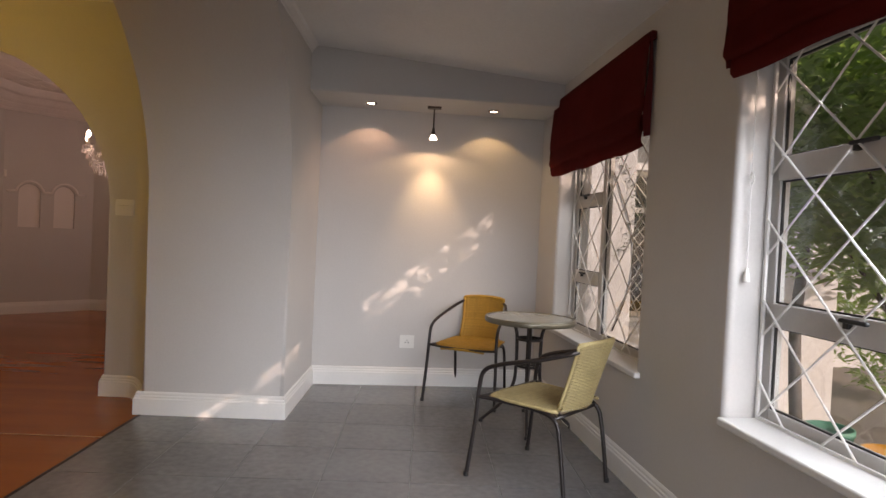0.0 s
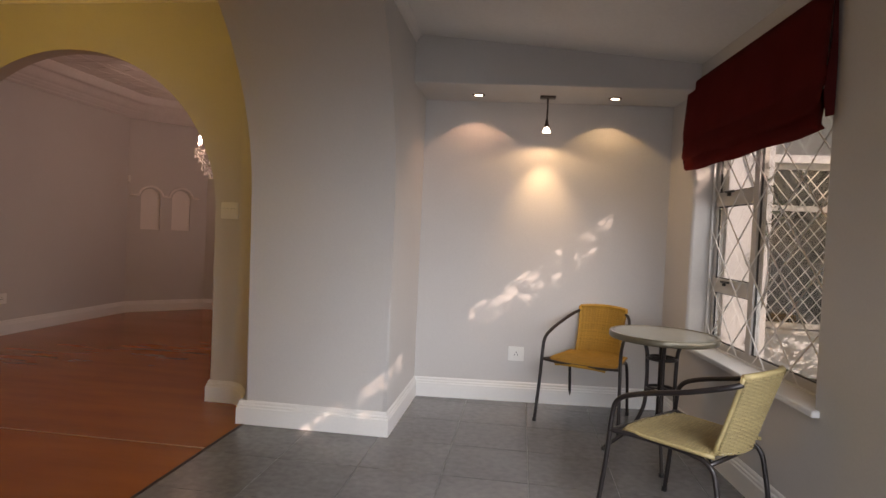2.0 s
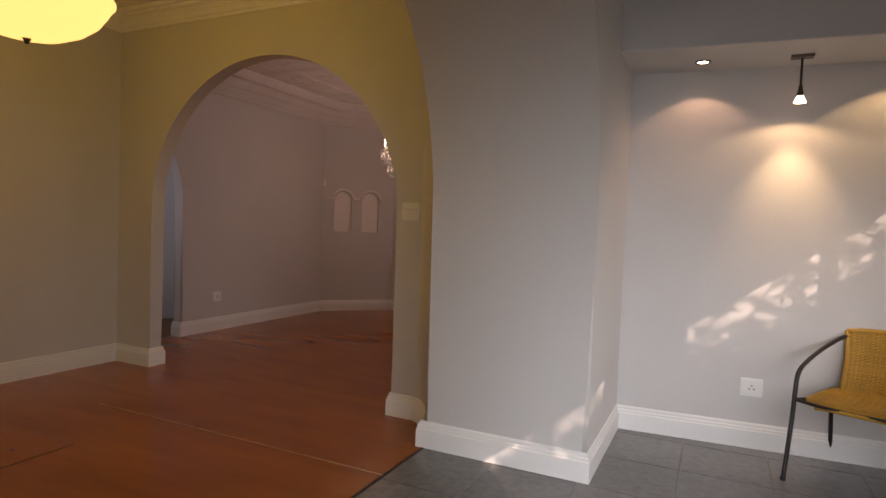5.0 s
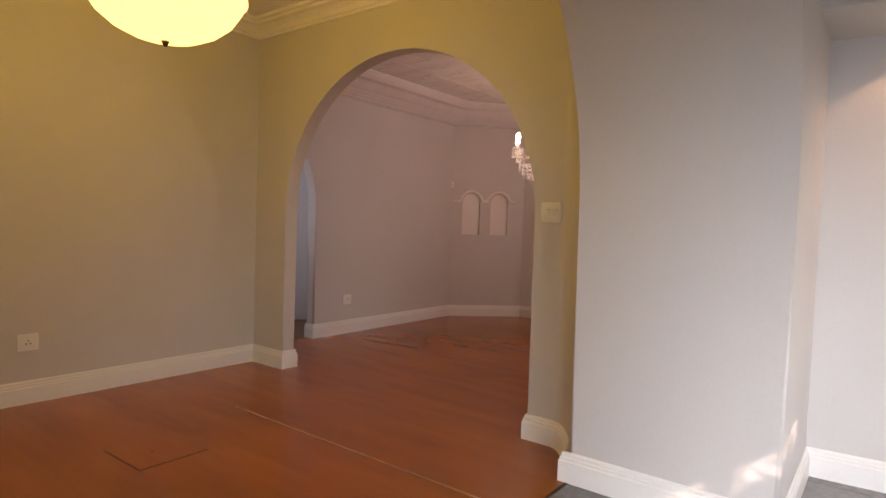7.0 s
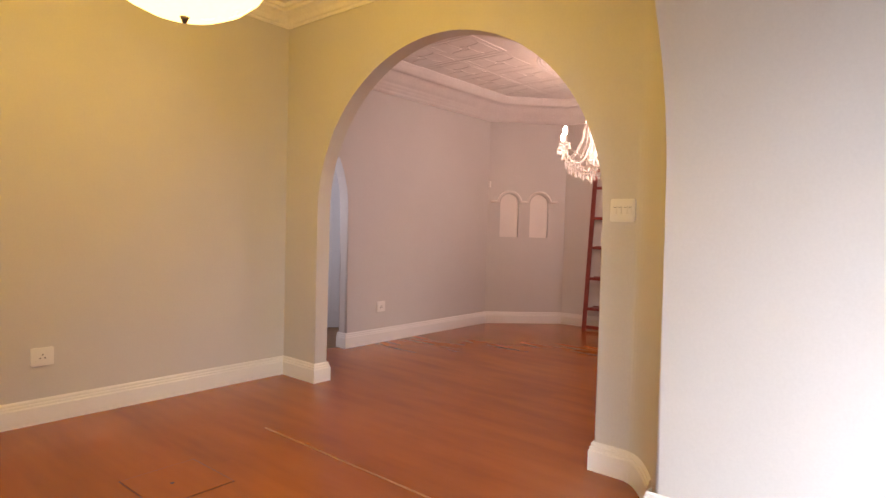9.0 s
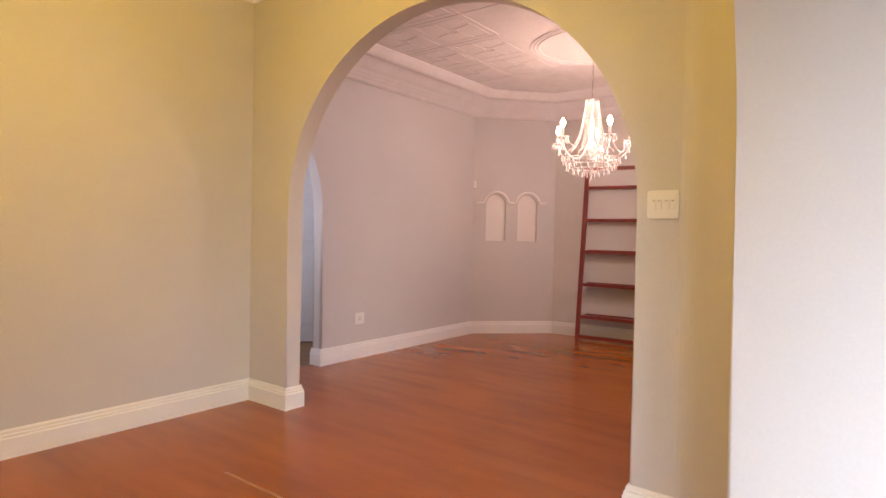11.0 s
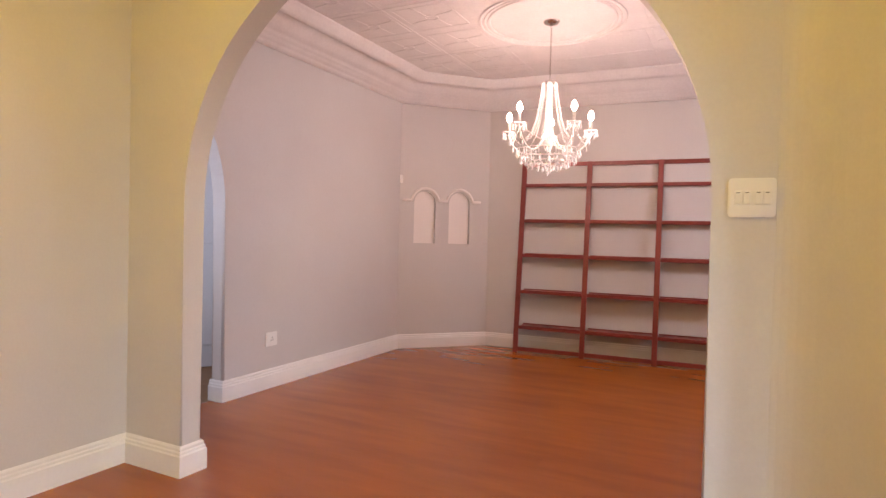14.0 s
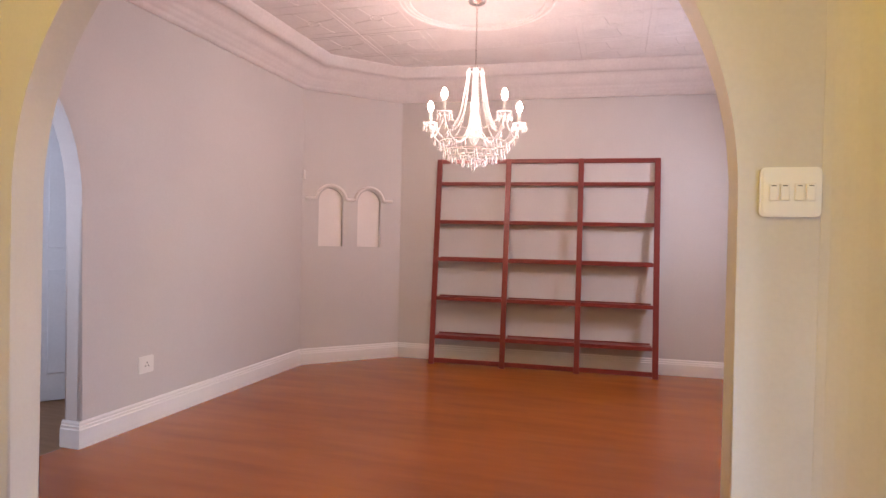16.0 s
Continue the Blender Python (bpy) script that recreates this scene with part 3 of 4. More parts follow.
# ---- windows ----
def window(name, span, mullion, label, split_first):
    """An aluminium window in the wall's own axes. split_first: which side of the mullion has the hung sashes."""
    a, b = span
    w = thing(name, label, "window", m=WALLM, kind="structure")
    x0, x1 = 0.150, 0.195
    z0, z1 = SILL_Z, HEAD_Z
    fr = bmesh.new()
    t = 0.045
    box(fr, (x0, a, z0), (x1, a + t, z1), 0.004)
    box(fr, (x0, b - t, z0), (x1, b, z1), 0.004)
    box(fr, (x0, a + t, z0), (x1, b - t, z0 + t), 0.004)
    box(fr, (x0, a + t, z1 - t), (x1, b - t, z1), 0.004)
    box(fr, (x0 - 0.004, mullion - 0.03, z0 + t), (x1 + 0.004, mullion + 0.03, z1 - t), 0.004)
    part("window_frame", fr, ALU, w)
    cols = [(a + t, mullion - 0.03), (mullion + 0.03, b - t)]
    for n, (c, d) in enumerate(cols):
        if split_first in (n, 2):
            tr = bmesh.new()
            for zt in (1.005, 1.56):
                box(tr, (x0 - 0.008, c, zt - 0.045), (x1, d, zt + 0.045), 0.004)
            part("transom", tr, ALU, w)
            for zt in (1.035, 1.60):
                h = bmesh.new()
                mid = (c + d) / 2 + 0.02
                box(h, (x0 - 0.034, mid - 0.055, zt - 0.007), (x0 - 0.018, mid + 0.055, zt + 0.007), 0.005)
                box(h, (x0 - 0.026, mid + 0.02, zt - 0.026), (x0 - 0.008, mid + 0.045, zt), 0.004)
                part("window_catch", h, RUBBER, w, "black window catch")
            rows = [(z0 + t, 0.96), (1.05, 1.515), (1.605, z1 - t)]
        else:
            rows = [(z0 + t, z1 - t)]
        for lo, hi in rows:
            g = bmesh.new()
            box(g, (0.171, c, lo), (0.175, d, hi))
            p = part("pane", g, PANE, w)
            p.visible_shadow = False
            s = bmesh.new()
            for q in ((c, lo, c + 0.006, hi), (d - 0.006, lo, d, hi), (c, lo, d, lo + 0.006), (c, hi - 0.006, d, hi)):
                box(s, (0.159, q[0], q[1]), (0.169, q[2], q[3]))
            part("pane_seal", s, RUBBER, w, "black rubber seal")
    part("window_sill", boxed((-0.032, a - 0.05, z0 - 0.03), (x0, b - 0.004, z0), 0.008, 3), WHITE, w, "white painted sill with a rounded nose")
    # security grille of crossed bars
    g = thing(name.replace("window", "window_grille"), "white diamond-pattern steel security grille inside the window", "security grille", "window grilles", m=WALLM)
    f = bmesh.new()
    gx = 0.127
    box(f, (gx - 0.005, a + 0.012, z0 + 0.012), (gx + 0.005, a + 0.024, z1 - 0.01))
    box(f, (gx - 0.005, b - 0.024, z0 + 0.012), (gx + 0.005, b - 0.012, z1 - 0.01))
    box(f, (gx - 0.005, a + 0.012, z0 + 0.001), (gx + 0.005, b - 0.012, z0 + 0.012))
    box(f, (gx - 0.005, a + 0.012, z1 - 0.02), (gx + 0.005, b - 0.012, z1 - 0.008))
    part("grille_frame", f, GRILLE, g)
    step, slope = 0.325, 0.95
    lo_z, hi_z = z0 + 0.012, z1 - 0.01
    y0, y1 = a + 0.018, b - 0.018
    for sgn, off in ((1, -0.0035), (-1, 0.0035)):
        k = -8
        while k < 12:
            ys = y0 + k * step if sgn > 0 else y1 - k * step
            # clip the slanted bar to the frame
            t0, t1 = 0.0, hi_z - lo_z
            yy = lambda s: ys + sgn * s / slope
            lim = sorted(((y0 - ys) * sgn * slope, (y1 - ys) * sgn * slope))
            t0, t1 = max(t0, lim[0]), min(t1, lim[1])
            if t1 - t0 > 0.03:
                bar = tube(bmesh.new(), [(gx + off, yy(t0), lo_z + t0), (gx + off, yy(t1), lo_z + t1)], 0.0042, 6)
                part("grille_bar", bar, GRILLE, g)
            k += 1
    return w


window("window_1", W1, W1[0] + 0.92, "pale aluminium window beside the table with hung sashes", 1)
window("window_2", W2, W2[0] + 0.56, "pale aluminium window onto the garden", 2)
# never in view; added as an opening for daylight from behind
window("window_3", W3, W3[0] + 0.75, "unseen pale aluminium window added behind the way in", 2)


def roman_blind(span, label, up=0.0, over=0.09):
    """A folded cloth blind hung in front of its window, drawn most of the way up."""
    a, b = span[0] - 0.045, span[1] + over
    th = thing("roman_blind", label, "blind", "roman blinds", m=WALLM @ Matrix.Translation((0, 0, up)))
    part("head_rail", boxed((-0.034, a, 2.295), (-0.002, b, 2.34), 0.006), FABRIC2, th, "dark wrapped head rail")
    folds = ((2.33, 1.935, -0.036, -0.056), (2.02, 1.825, -0.030, -0.068), (1.93, 1.755, -0.022, -0.048))
    for n, (zt, zb, xt, xb) in enumerate(folds):
        bm = bmesh.new()
        ny, nz = 26, 12
        grid = []
        for i in range(ny + 1):
            y = a + 0.012 * n + (b - a - 0.024 * n) * i / ny
            row = []
            for j in range(nz + 1):
                s = j / nz
                x = xt + (xb - xt) * math.sin(s * math.pi / 2) ** 1.3 + 0.004 * math.sin(7 * y + 3 * n) * s
                z = zt + (zb - zt) * s - 0.010 * math.sin(math.pi * i / ny) * s + 0.005 * math.sin(11 * y + n) * s
                if s > 0.9:
                    x += (s - 0.9) * 0.18
                row.append(bm.verts.new((x, y, z)))
            grid.append(row)
        for i in range(ny):
            for j in range(nz):
                bm.faces.new((grid[i][j], grid[i + 1][j], grid[i + 1][j + 1], grid[i][j + 1]))
        bmesh.ops.solidify(bm, geom=bm.faces[:], thickness=0.004)
        part("blind_fold", bm, FABRIC, th, smooth=True)
    for y in (a + 0.003, b - 0.003):
        bm = slab([(-0.034, 2.32), (-0.036, 2.12), (-0.050, 1.98), (-0.056, 1.90), (-0.044, 1.80), (-0.010, 1.81), (-0.010, 2.06), (-0.022, 2.32)], 0.004, Matrix.Translation((0, y, 0)))
        part("side_fold", bm, FABRIC2, th)
    return th


roman_blind(W1, "dark red roman blind pulled up over the window")
roman_blind(W2, "dark red roman blind pulled up over the window", 0.145, 0.035)
roman_blind(W3, "dark red roman blind pulled up over the window")

# pull cord with its bell at the side of the second window
cord = thing("blind_cord", "thin white blind cord with a plastic bell weight", "blind cord", m=WALLM)
part("cord", tube(bmesh.new(), bend([(0.05, -0.735, 1.98), (0.048, -0.738, 1.5), (0.05, -0.736, 1.18)]), 0.0022, 5), WHITE, cord)
part("bell", lathe(bmesh.new(), [(0, 0.055), (0.006, 0.05), (0.010, 0.03), (0.014, 0.0), (0.0, 0.0)], 12, (0.05, -0.736, 1.125)), PLASTIC, cord)
part("cord_hook", tube(bmesh.new(), [(0.05 + 0.0, -0.738 + 0.012 * math.cos(k), 1.52 + 0.02 * math.sin(k)) for k in np.linspace(0, 5.6, 9)], 0.0025, 5), PLASTIC, cord)
part("cord_cleat", boxed((0.03, -0.715, 1.40), (0.10, -0.703, 1.408), 0.003), PLASTIC, cord)


# ---- ceiling fittings in the bulkhead ----
def downlight(x, y, label):
    th = thing("downlight", label, "downlight", "bulkhead downlights", m=pose(x, y, 2.278))
    part("bezel", lathe(bmesh.new(), [(0.030, 0.004), (0.030, -0.002), (0.034, -0.006), (0.042, -0.006), (0.046, -0.002), (0.046, 0.0)], 28), BROWNMETAL, th, "dark ring", True)
    part("lens", lathe(bmesh.new(), [(0, -0.0025), (0.030, -0.0025), (0.030, -0.001), (0, -0.001)], 24), LENS, th, "glowing lens")


downlight(-1.434, 6.10, "small recessed downlight glowing in the bulkhead")
downlight(-0.46, 6.165, "small recessed downlight glowing in the bulkhead")
th = thing("pendant_spot", "small glass pendant spot on a brown rod", "pendant light", m=pose(-0.936, 6.12, 2.278))
part("mount", boxed((-0.055, -0.03, -0.016), (0.055, 0.03, 0), 0.003), BROWNMETAL, th)
part("rod", tube(bmesh.new(), [(0, 0, -0.01), (0, 0, -0.175)], 0.006, 8), BROWNMETAL, th)
part("collar", lathe(bmesh.new(), [(0, -0.165), (0.010, -0.168), (0.012, -0.195), (0.017, -0.205), (0.017, -0.222), (0, -0.224)], 16), BROWNMETAL, th)
part("shade", lathe(bmesh.new(), [(0.014, -0.222), (0.020, -0.232), (0.031, -0.258), (0.029, -0.258), (0.018, -0.235), (0.012, -0.226)], 20), LENS, th, "lit frosted glass shade", True)


# ---- sockets and switches ----
def socket(m, label, twin=True):
    th = thing("wall_socket", label, "wall socket", "wall sockets", m=m)
    bm = slab(rounded(0.120, 0.108, 0.008), 0.009, Matrix.Translation((0, -0.0095, 0)))
    part("faceplate", bm, PLASTIC, th)
    bm = slab(rounded(0.10, 0.088, 0.006), 0.003, Matrix.Translation((0, -0.0125, 0)))
    part("insert", bm, PLASTIC, th)
    for u, v in ((0.0, 0.012), (-0.012, -0.008), (0.012, -0.008)):
        bm = lathe(bmesh.new(), [(0, 0), (0.0042, 0), (0.0042, 0.002), (0, 0.002)], 10)
        bm.transform(Matrix.Translation((u, -0.0135, v)) @ pose(0, 0, 0, 90))
        part("pin_hole", bm, DARKHOLE, th)
    for u in (-0.032, 0.032):
        bm = boxed((u - 0.006, -0.0155, -0.030), (u + 0.006, -0.0125, -0.014), 0.002)
        part("rocker", bm, PLASTIC, th)
    return th


socket(BACKM @ pose(0.775, 0, 0.366), "white square wall socket above the skirting")
socket(pose(YELLOW_X, 4.003, 0.402, 0, 0, 90), "white square wall socket above the skirting")
socket(pose(PINK_X, 7.19, 0.381, 0, 0, 90), "white square wall socket above the skirting")

sw = thing("light_switch", "white four-gang light switch beside the arch", "light switch", m=pose(-3.108, ARCH_Y, 1.352))
part("faceplate", slab(rounded(0.128, 0.116, 0.012), 0.009, Matrix.Translation((0, -0.0095, 0)), 0.0), PLASTIC, sw)
part("insert", slab(rounded(0.116, 0.104, 0.010), 0.003, Matrix.Translation((0, -0.0125, 0))), PLASTIC, sw)
for u in (-0.036, -0.0125, 0.0175, 0.041):
    bm = bmesh.new()
    box(bm, (u - 0.0098, -0.0170, -0.021), (u + 0.0098, -0.0125, 0.020), 0.002)
    r = part("rocker", bm, PLASTIC, sw)
    bm = boxed((u - 0.005, -0.0176, 0.013), (u + 0.005, -0.0168, 0.015))
    part("mark", bm, DARKHOLE, r)
th = tagged(mesh_object("alarm_sensor", boxed((-6.348, 9.05, 1.775), (-6.328, 9.09, 1.86), 0.004), PLASTIC), "small white alarm sensor on the wall", "sensor")
th.location = (-0.022, 0.03, 0)


# ---- bistro furniture ----
def weave_sheet(fn, nu, nv, width, amp=0.0025):
    """Woven cane over a surface fn(u, v) -> point, normal: strands both ways that pass over and under one another."""
    bm = bmesh.new()
    su, sv = 1.0 / nu, 1.0 / nv

    def strand(points):
        rows = []
        for (p, nrm, side) in points:
            rows.append((bm.verts.new(p + side), bm.verts.new(p + nrm * 0.0012), bm.verts.new(p - side)))
        for a, b in zip(rows, rows[1:]):
            bm.faces.new((a[0], a[1], b[1], b[0]))
            bm.faces.new((a[1], a[2], b[2], b[1]))

    def at(u, v, lift):
        p, nrm = fn(u, v)
        return p + nrm * lift, nrm
    for j in range(nv):
        v = (j + 0.5) * sv
        pts = []
        for i in range(2 * nu + 1):
            u = i / (2 * nu)
            p, nrm = at(u, v, amp * (1 if (i // 2 + j) % 2 else -1))
            q, _ = at(u, min(v + 0.01, 1), 0)
            q0, _ = at(u, max(v - 0.01, 0), 0)
            side = (q - q0).normalized() * width * 0.5
            pts.append((p, nrm, side))
        strand(pts)
    for i in range(nu):
        u = (i + 0.5) * su
        pts = []
        for j in range(nv + 1):
            v = j / nv
            p, nrm = at(u, v, amp * (-0.6 if (i + j) % 2 else 0.6))
            q, _ = at(min(u + 0.01, 1), v, 0)
            q0, _ = at(max(u - 0.01, 0), v, 0)
            side = (q - q0).normalized() * width * 0.7
            pts.append((p, nrm, side))
        strand(pts)
    return bm


def solid_sheet(fn, nu, nv, thick):
    bm = bmesh.new()
    g = [[bm.verts.new(fn(i / nu, j / nv)[0]) for j in range(nv + 1)] for i in range(nu + 1)]
    for i in range(nu):
        for j in range(nv):
            bm.faces.new((g[i][j], g[i + 1][j], g[i + 1][j + 1], g[i][j + 1]))
    bmesh.ops.solidify(bm, geom=bm.faces[:], thickness=thick)
    return bm


def bistro_chair(m, cane, label):
    """A stacking chair that faces local -y: bent tube frame with arms, woven seat and back."""
    ch = thing("bistro_chair", label, "chair", "chairs at the bistro table", m=m)
    r = 0.0115
    for s in (-1, 1):
        # front leg, arm and back post in one bent tube
        pts = bend([(s * 0.285, -0.27, 0.0), (s * 0.272, -0.235, 0.30), (s * 0.266, -0.222, 0.48), (s * 0.264, -0.195, 0.565), (s * 0.257, -0.10, 0.612), (s * 0.237, 0.10, 0.665), (s * 0.197, 0.245, 0.712), (s * 0.165, 0.285, 0.728)], 6)
        part("arm_and_front_leg", tube(bmesh.new(), pts, r, 10), STEEL, ch, smooth=True)
        pts = bend([(s * 0.215, 0.275, 0.0), (s * 0.212, 0.235, 0.28), (s * 0.208, 0.20, 0.385), (s * 0.208, 0.10, 0.415), (s * 0.225, -0.10, 0.420), (s * 0.268, -0.225, 0.425)], 6)
        part("rear_leg", tube(bmesh.new(), pts, r * 0.95, 10), STEEL, ch, smooth=True)
        for p in ((s * 0.285, -0.27), (s * 0.215, 0.275)):
            part("foot_cap", lathe(bmesh.new(), [(0, 0), (0.014, 0), (0.014, 0.022), (0.011, 0.024), (0, 0.024)], 10, (p[0], p[1], 0)), RUBBER, ch)
    part("front_rail", tube(bmesh.new(), bend([(-0.262, -0.222, 0.425), (-0.12, -0.235, 0.418), (0.12, -0.235, 0.418), (0.262, -0.222, 0.425)]), r * 0.8, 8), STEEL, ch, smooth=True)
    part("rear_rail", tube(bmesh.new(), [(-0.208, 0.19, 0.39), (0.208, 0.19, 0.39)], r * 0.8, 8), STEEL, ch, smooth=True)

    def seat(u, v):
        w = 0.235 - 0.030 * v - 0.075 * (max(0, 0.25 - v) / 0.25) ** 2
        x = (2 * u - 1) * w
        y = -0.245 + 0.455 * v
        rim = (2 * u - 1) ** 4
        z = 0.440 - 0.016 * (1 - (2 * u - 1) ** 2) * math.sin(math.pi * v) - 0.03 * max(0.0, 0.12 - v) / 0.12 - 0.012 * rim
        if v < 0.12:
            y += 0.02 * abs(2 * u - 1) ** 3
        return Vector((x, y, z)), Vector((0, 0, 1))

    def back(u, v):
        x = (2 * u - 1) * (0.160 + 0.012 * v - 0.010 * math.sin(math.pi * v))
        bow = 0.045 * (1 - (2 * u - 1) ** 2)
        y = 0.185 + 0.105 * v + bow
        z = 0.425 + 0.345 * v - 0.012 * (2 * u - 1) ** 2 * v
        return Vector((x, y, z)), Vector((0.25 * (2 * u - 1), -1, 0.2)).normalized()
    s = part("seat", solid_sheet(seat, 14, 14, -0.010), cane, ch, smooth=True)
    part("seat_weave", weave_sheet(lambda u, v: (seat(u, v)[0] + Vector((0, 0, 0.004)), seat(u, v)[1]), 13, 60, 0.0062), cane, s)
    b = part("backrest", solid_sheet(back, 12, 14, 0.010), cane, ch, smooth=True)
    part("back_weave", weave_sheet(lambda u, v: (back(u, v)[0] + back(u, v)[1] * 0.004, back(u, v)[1]), 16, 46, 0.0062), cane, b)
    part("back_weave", weave_sheet(lambda u, v: (back(u, v)[0] - back(u, v)[1] * 0.013, -back(u, v)[1]), 16, 46, 0.0062), cane, b)
    part("top_roll", tube(bmesh.new(), [back(k / 12, 1)[0] for k in range(13)], 0.013, 10), cane, b, smooth=True)
    for k in (0, 1):
        part("edge_roll", tube(bmesh.new(), [back(k, j / 8)[0] for j in range(9)], 0.010, 8), cane, b, smooth=True)
        part("edge_roll", tube(bmesh.new(), [seat(k, 0.06 + 0.94 * j / 8)[0] for j in range(9)], 0.009, 8), cane, s, smooth=True)
    part("front_roll", tube(bmesh.new(), [seat(j / 12, 0.02)[0] for j in range(13)], 0.012, 8), cane, s, smooth=True)
    return ch


bistro_chair(pose(-0.562, 6.03, 0, 0, 0, -23), CANE_A, "mustard wicker chair with dark tube arms against the wall")
bistro_chair(pose(-0.298, 4.53, 0, 0, 0, -134), CANE_B, "straw-coloured wicker chair with dark tube arms by the window")

tb = thing("bistro_table", "round frosted-glass bistro table on a dark tube base", "table", m=pose(-0.225, 5.40, 0, 0, 0, 0))
part("tabletop", lathe(bmesh.new(), [(0, 0.720), (0.292, 0.720), (0.292, 0.730), (0, 0.730)], 56), TABLETOP, tb, "frosted glass disc")
part("rim", lathe(bmesh.new(), [(0.290, 0.698), (0.302, 0.698), (0.306, 0.706), (0.306, 0.726), (0.302, 0.734), (0.291, 0.734), (0.289, 0.731), (0.289, 0.702)], 56), material("bronze_table_rim", (0.17, 0.15, 0.11), 0.3, metal=0.5, spread=0.06), tb, "bronze metal rim", True)
for a in (-98, -8, 82, 172):
    c, s = math.cos(radians(a)), math.sin(radians(a))
    pts = bend([(q * c, q * s, z) for q, z in ((0.20, 0.697), (0.125, 0.687), (0.088, 0.635), (0.080, 0.53), (0.080, 0.40), (0.092, 0.28), (0.15, 0.16), (0.235, 0.075), (0.305, 0.012))], 5)
    part("leg", tube(bmesh.new(), pts, 0.0115, 8), STEEL, tb, smooth=True)
    part("foot_cap", lathe(bmesh.new(), [(0, 0), (0.016, 0), (0.016, 0.018), (0.008, 0.024), (0, 0.024)], 10, (0.302 * c, 0.302 * s, 0)), RUBBER, tb)
part("post", tube(bmesh.new(), [(0, 0, 0.36), (0, 0, 0.71)], 0.018, 12), STEEL, tb, smooth=True)
for z in (0.585, 0.405):
    bm = tube(bmesh.new(), [(0.082 * math.cos(math.tau * k / 28), 0.082 * math.sin(math.tau * k / 28), z) for k in range(28)], 0.009, 8, True)
    for k in range(4):
        a = radians(-98 + 90 * k)
        tube(bm, [(0, 0, z), (0.08 * math.cos(a), 0.08 * math.sin(a), z)], 0.006, 6)
    part("ring_brace", bm, STEEL, tb, smooth=True)

# ---- lounge bowl lamp ----
bl = thing("bowl_pendant", "amber glass bowl pendant lamp, lit, on three rods", "pendant light", m=pose(-4.36, 4.07, 0.11))
prof = [(0, 1.985), (0.06, 1.987), (0.13, 2.005), (0.20, 2.045), (0.255, 2.10), (0.29, 2.165), (0.305, 2.20), (0.312, 2.205), (0.312, 2.213), (0.300, 2.210), (0.282, 2.165), (0.248, 2.107), (0.195, 2.053), (0.128, 2.014), (0.06, 1.996), (0, 1.994)]
bw = part("bowl", lathe(bmesh.new(), [(1.2 * r, z) for r, z in prof], 48), BOWL, bl, "mottled amber glass bowl", True)
bw.visible_shadow = False
part("finial", lathe(bmesh.new(), [(0, 1.955), (0.010, 1.96), (0.014, 1.972), (0.020, 1.983), (0, 1.986)], 16), BROWNMETAL, bl, smooth=True)
for k in range(3):
    a = math.tau * k / 3 + 0.4
    part("rod", tube(bmesh.new(), [(0.367 * math.cos(a), 0.367 * math.sin(a), 2.207), (0.02 * math.cos(a), 0.02 * math.sin(a), 2.68)], 0.004, 6), BROWNMETAL, bl)
part("stem", tube(bmesh.new(), [(0, 0, 2.67), (0, 0, 2.79)], 0.012, 10), BROWNMETAL, bl)
part("canopy", lathe(bmesh.new(), [(0, 2.785), (0.05, 2.795), (0.065, 2.815), (0.065, 2.82), (0, 2.82)], 24), BROWNMETAL, bl, smooth=True)

# ---- leaning bookcase ----
bk = thing("bookcase", "tall red-stained ladder bookcase with empty shelves, leaning on the wall", "bookcase", m=pose(-5.245, 9.61, 0, 0, 0, 4.0))
BW, BH, LEAN_Y = 2.15, 2.04, 0.215


def lean(z):
    return LEAN_Y * z / BH


tilt = Matrix.Rotation(-math.atan2(LEAN_Y, BH), 4, 'X')
FW = 0.052
for k in range(4):
    x = k * (BW - FW) / 3
    bm = boxed((x, 0, 0), (x + FW, 0.03, math.hypot(BH, LEAN_Y)), 0.004)
    bm.transform(tilt)
    for v in bm.verts:
        v.co.z = max(v.co.z, 0.0)
    part("upright", bm, REDWOOD, bk)
for k in range(3):
    xa, xb = k * (BW - FW) / 3 + FW, (k + 1) * (BW - FW) / 3
    for name, z in (("bottom_rail", 0.018), ("top_rail", BH - 0.045)):
        bm = boxed((xa, 0.004 + lean(z), z), (xb, 0.026 + lean(z), z + 0.042), 0.003)
        part(name, bm, REDWOOD, bk)
    for z in (0.262, 0.640, 1.028, 1.400, 1.785):
        y = lean(z)
        depth = 0.235 - y
        sh = part("shelf", boxed((xa, y + 0.004, z), (xb, y + depth, z + 0.014), 0.002), REDWOOD, bk)
        part("front_lip", boxed((xa, y, z - 0.014), (xb, y + 0.018, z + 0.022), 0.003), REDWOOD, sh)
        part("back_lip", boxed((xa, y + depth - 0.014, z + 0.014), (xb, y + depth, z + 0.026), 0.002), REDWOOD, sh)


# ---- crystal chandelier ----
def drop(bm, p, size=1.0):
    """A faceted hanging crystal with its top at p."""
    lathe(bm, [(0, 0), (0.004 * size, -0.006 * size), (0.0085 * size, -0.026 * size), (0.0075 * size, -0.036 * size), (0, -0.048 * size)], 6, p)


DROPS = {}


def hang(parent, p, size):
    """One crystal drop as a part of its own; alike drops share a mesh."""
    if size not in DROPS:
        bm = bmesh.new()
        drop(bm, (0, 0, 0), size)
        ob = mesh_object("crystal_drop", bm, CRYSTAL)
        DROPS[size] = ob.data
    else:
        ob = new("crystal_drop", DROPS[size])
    ob.location = p
    ob.parent = parent
    return ob


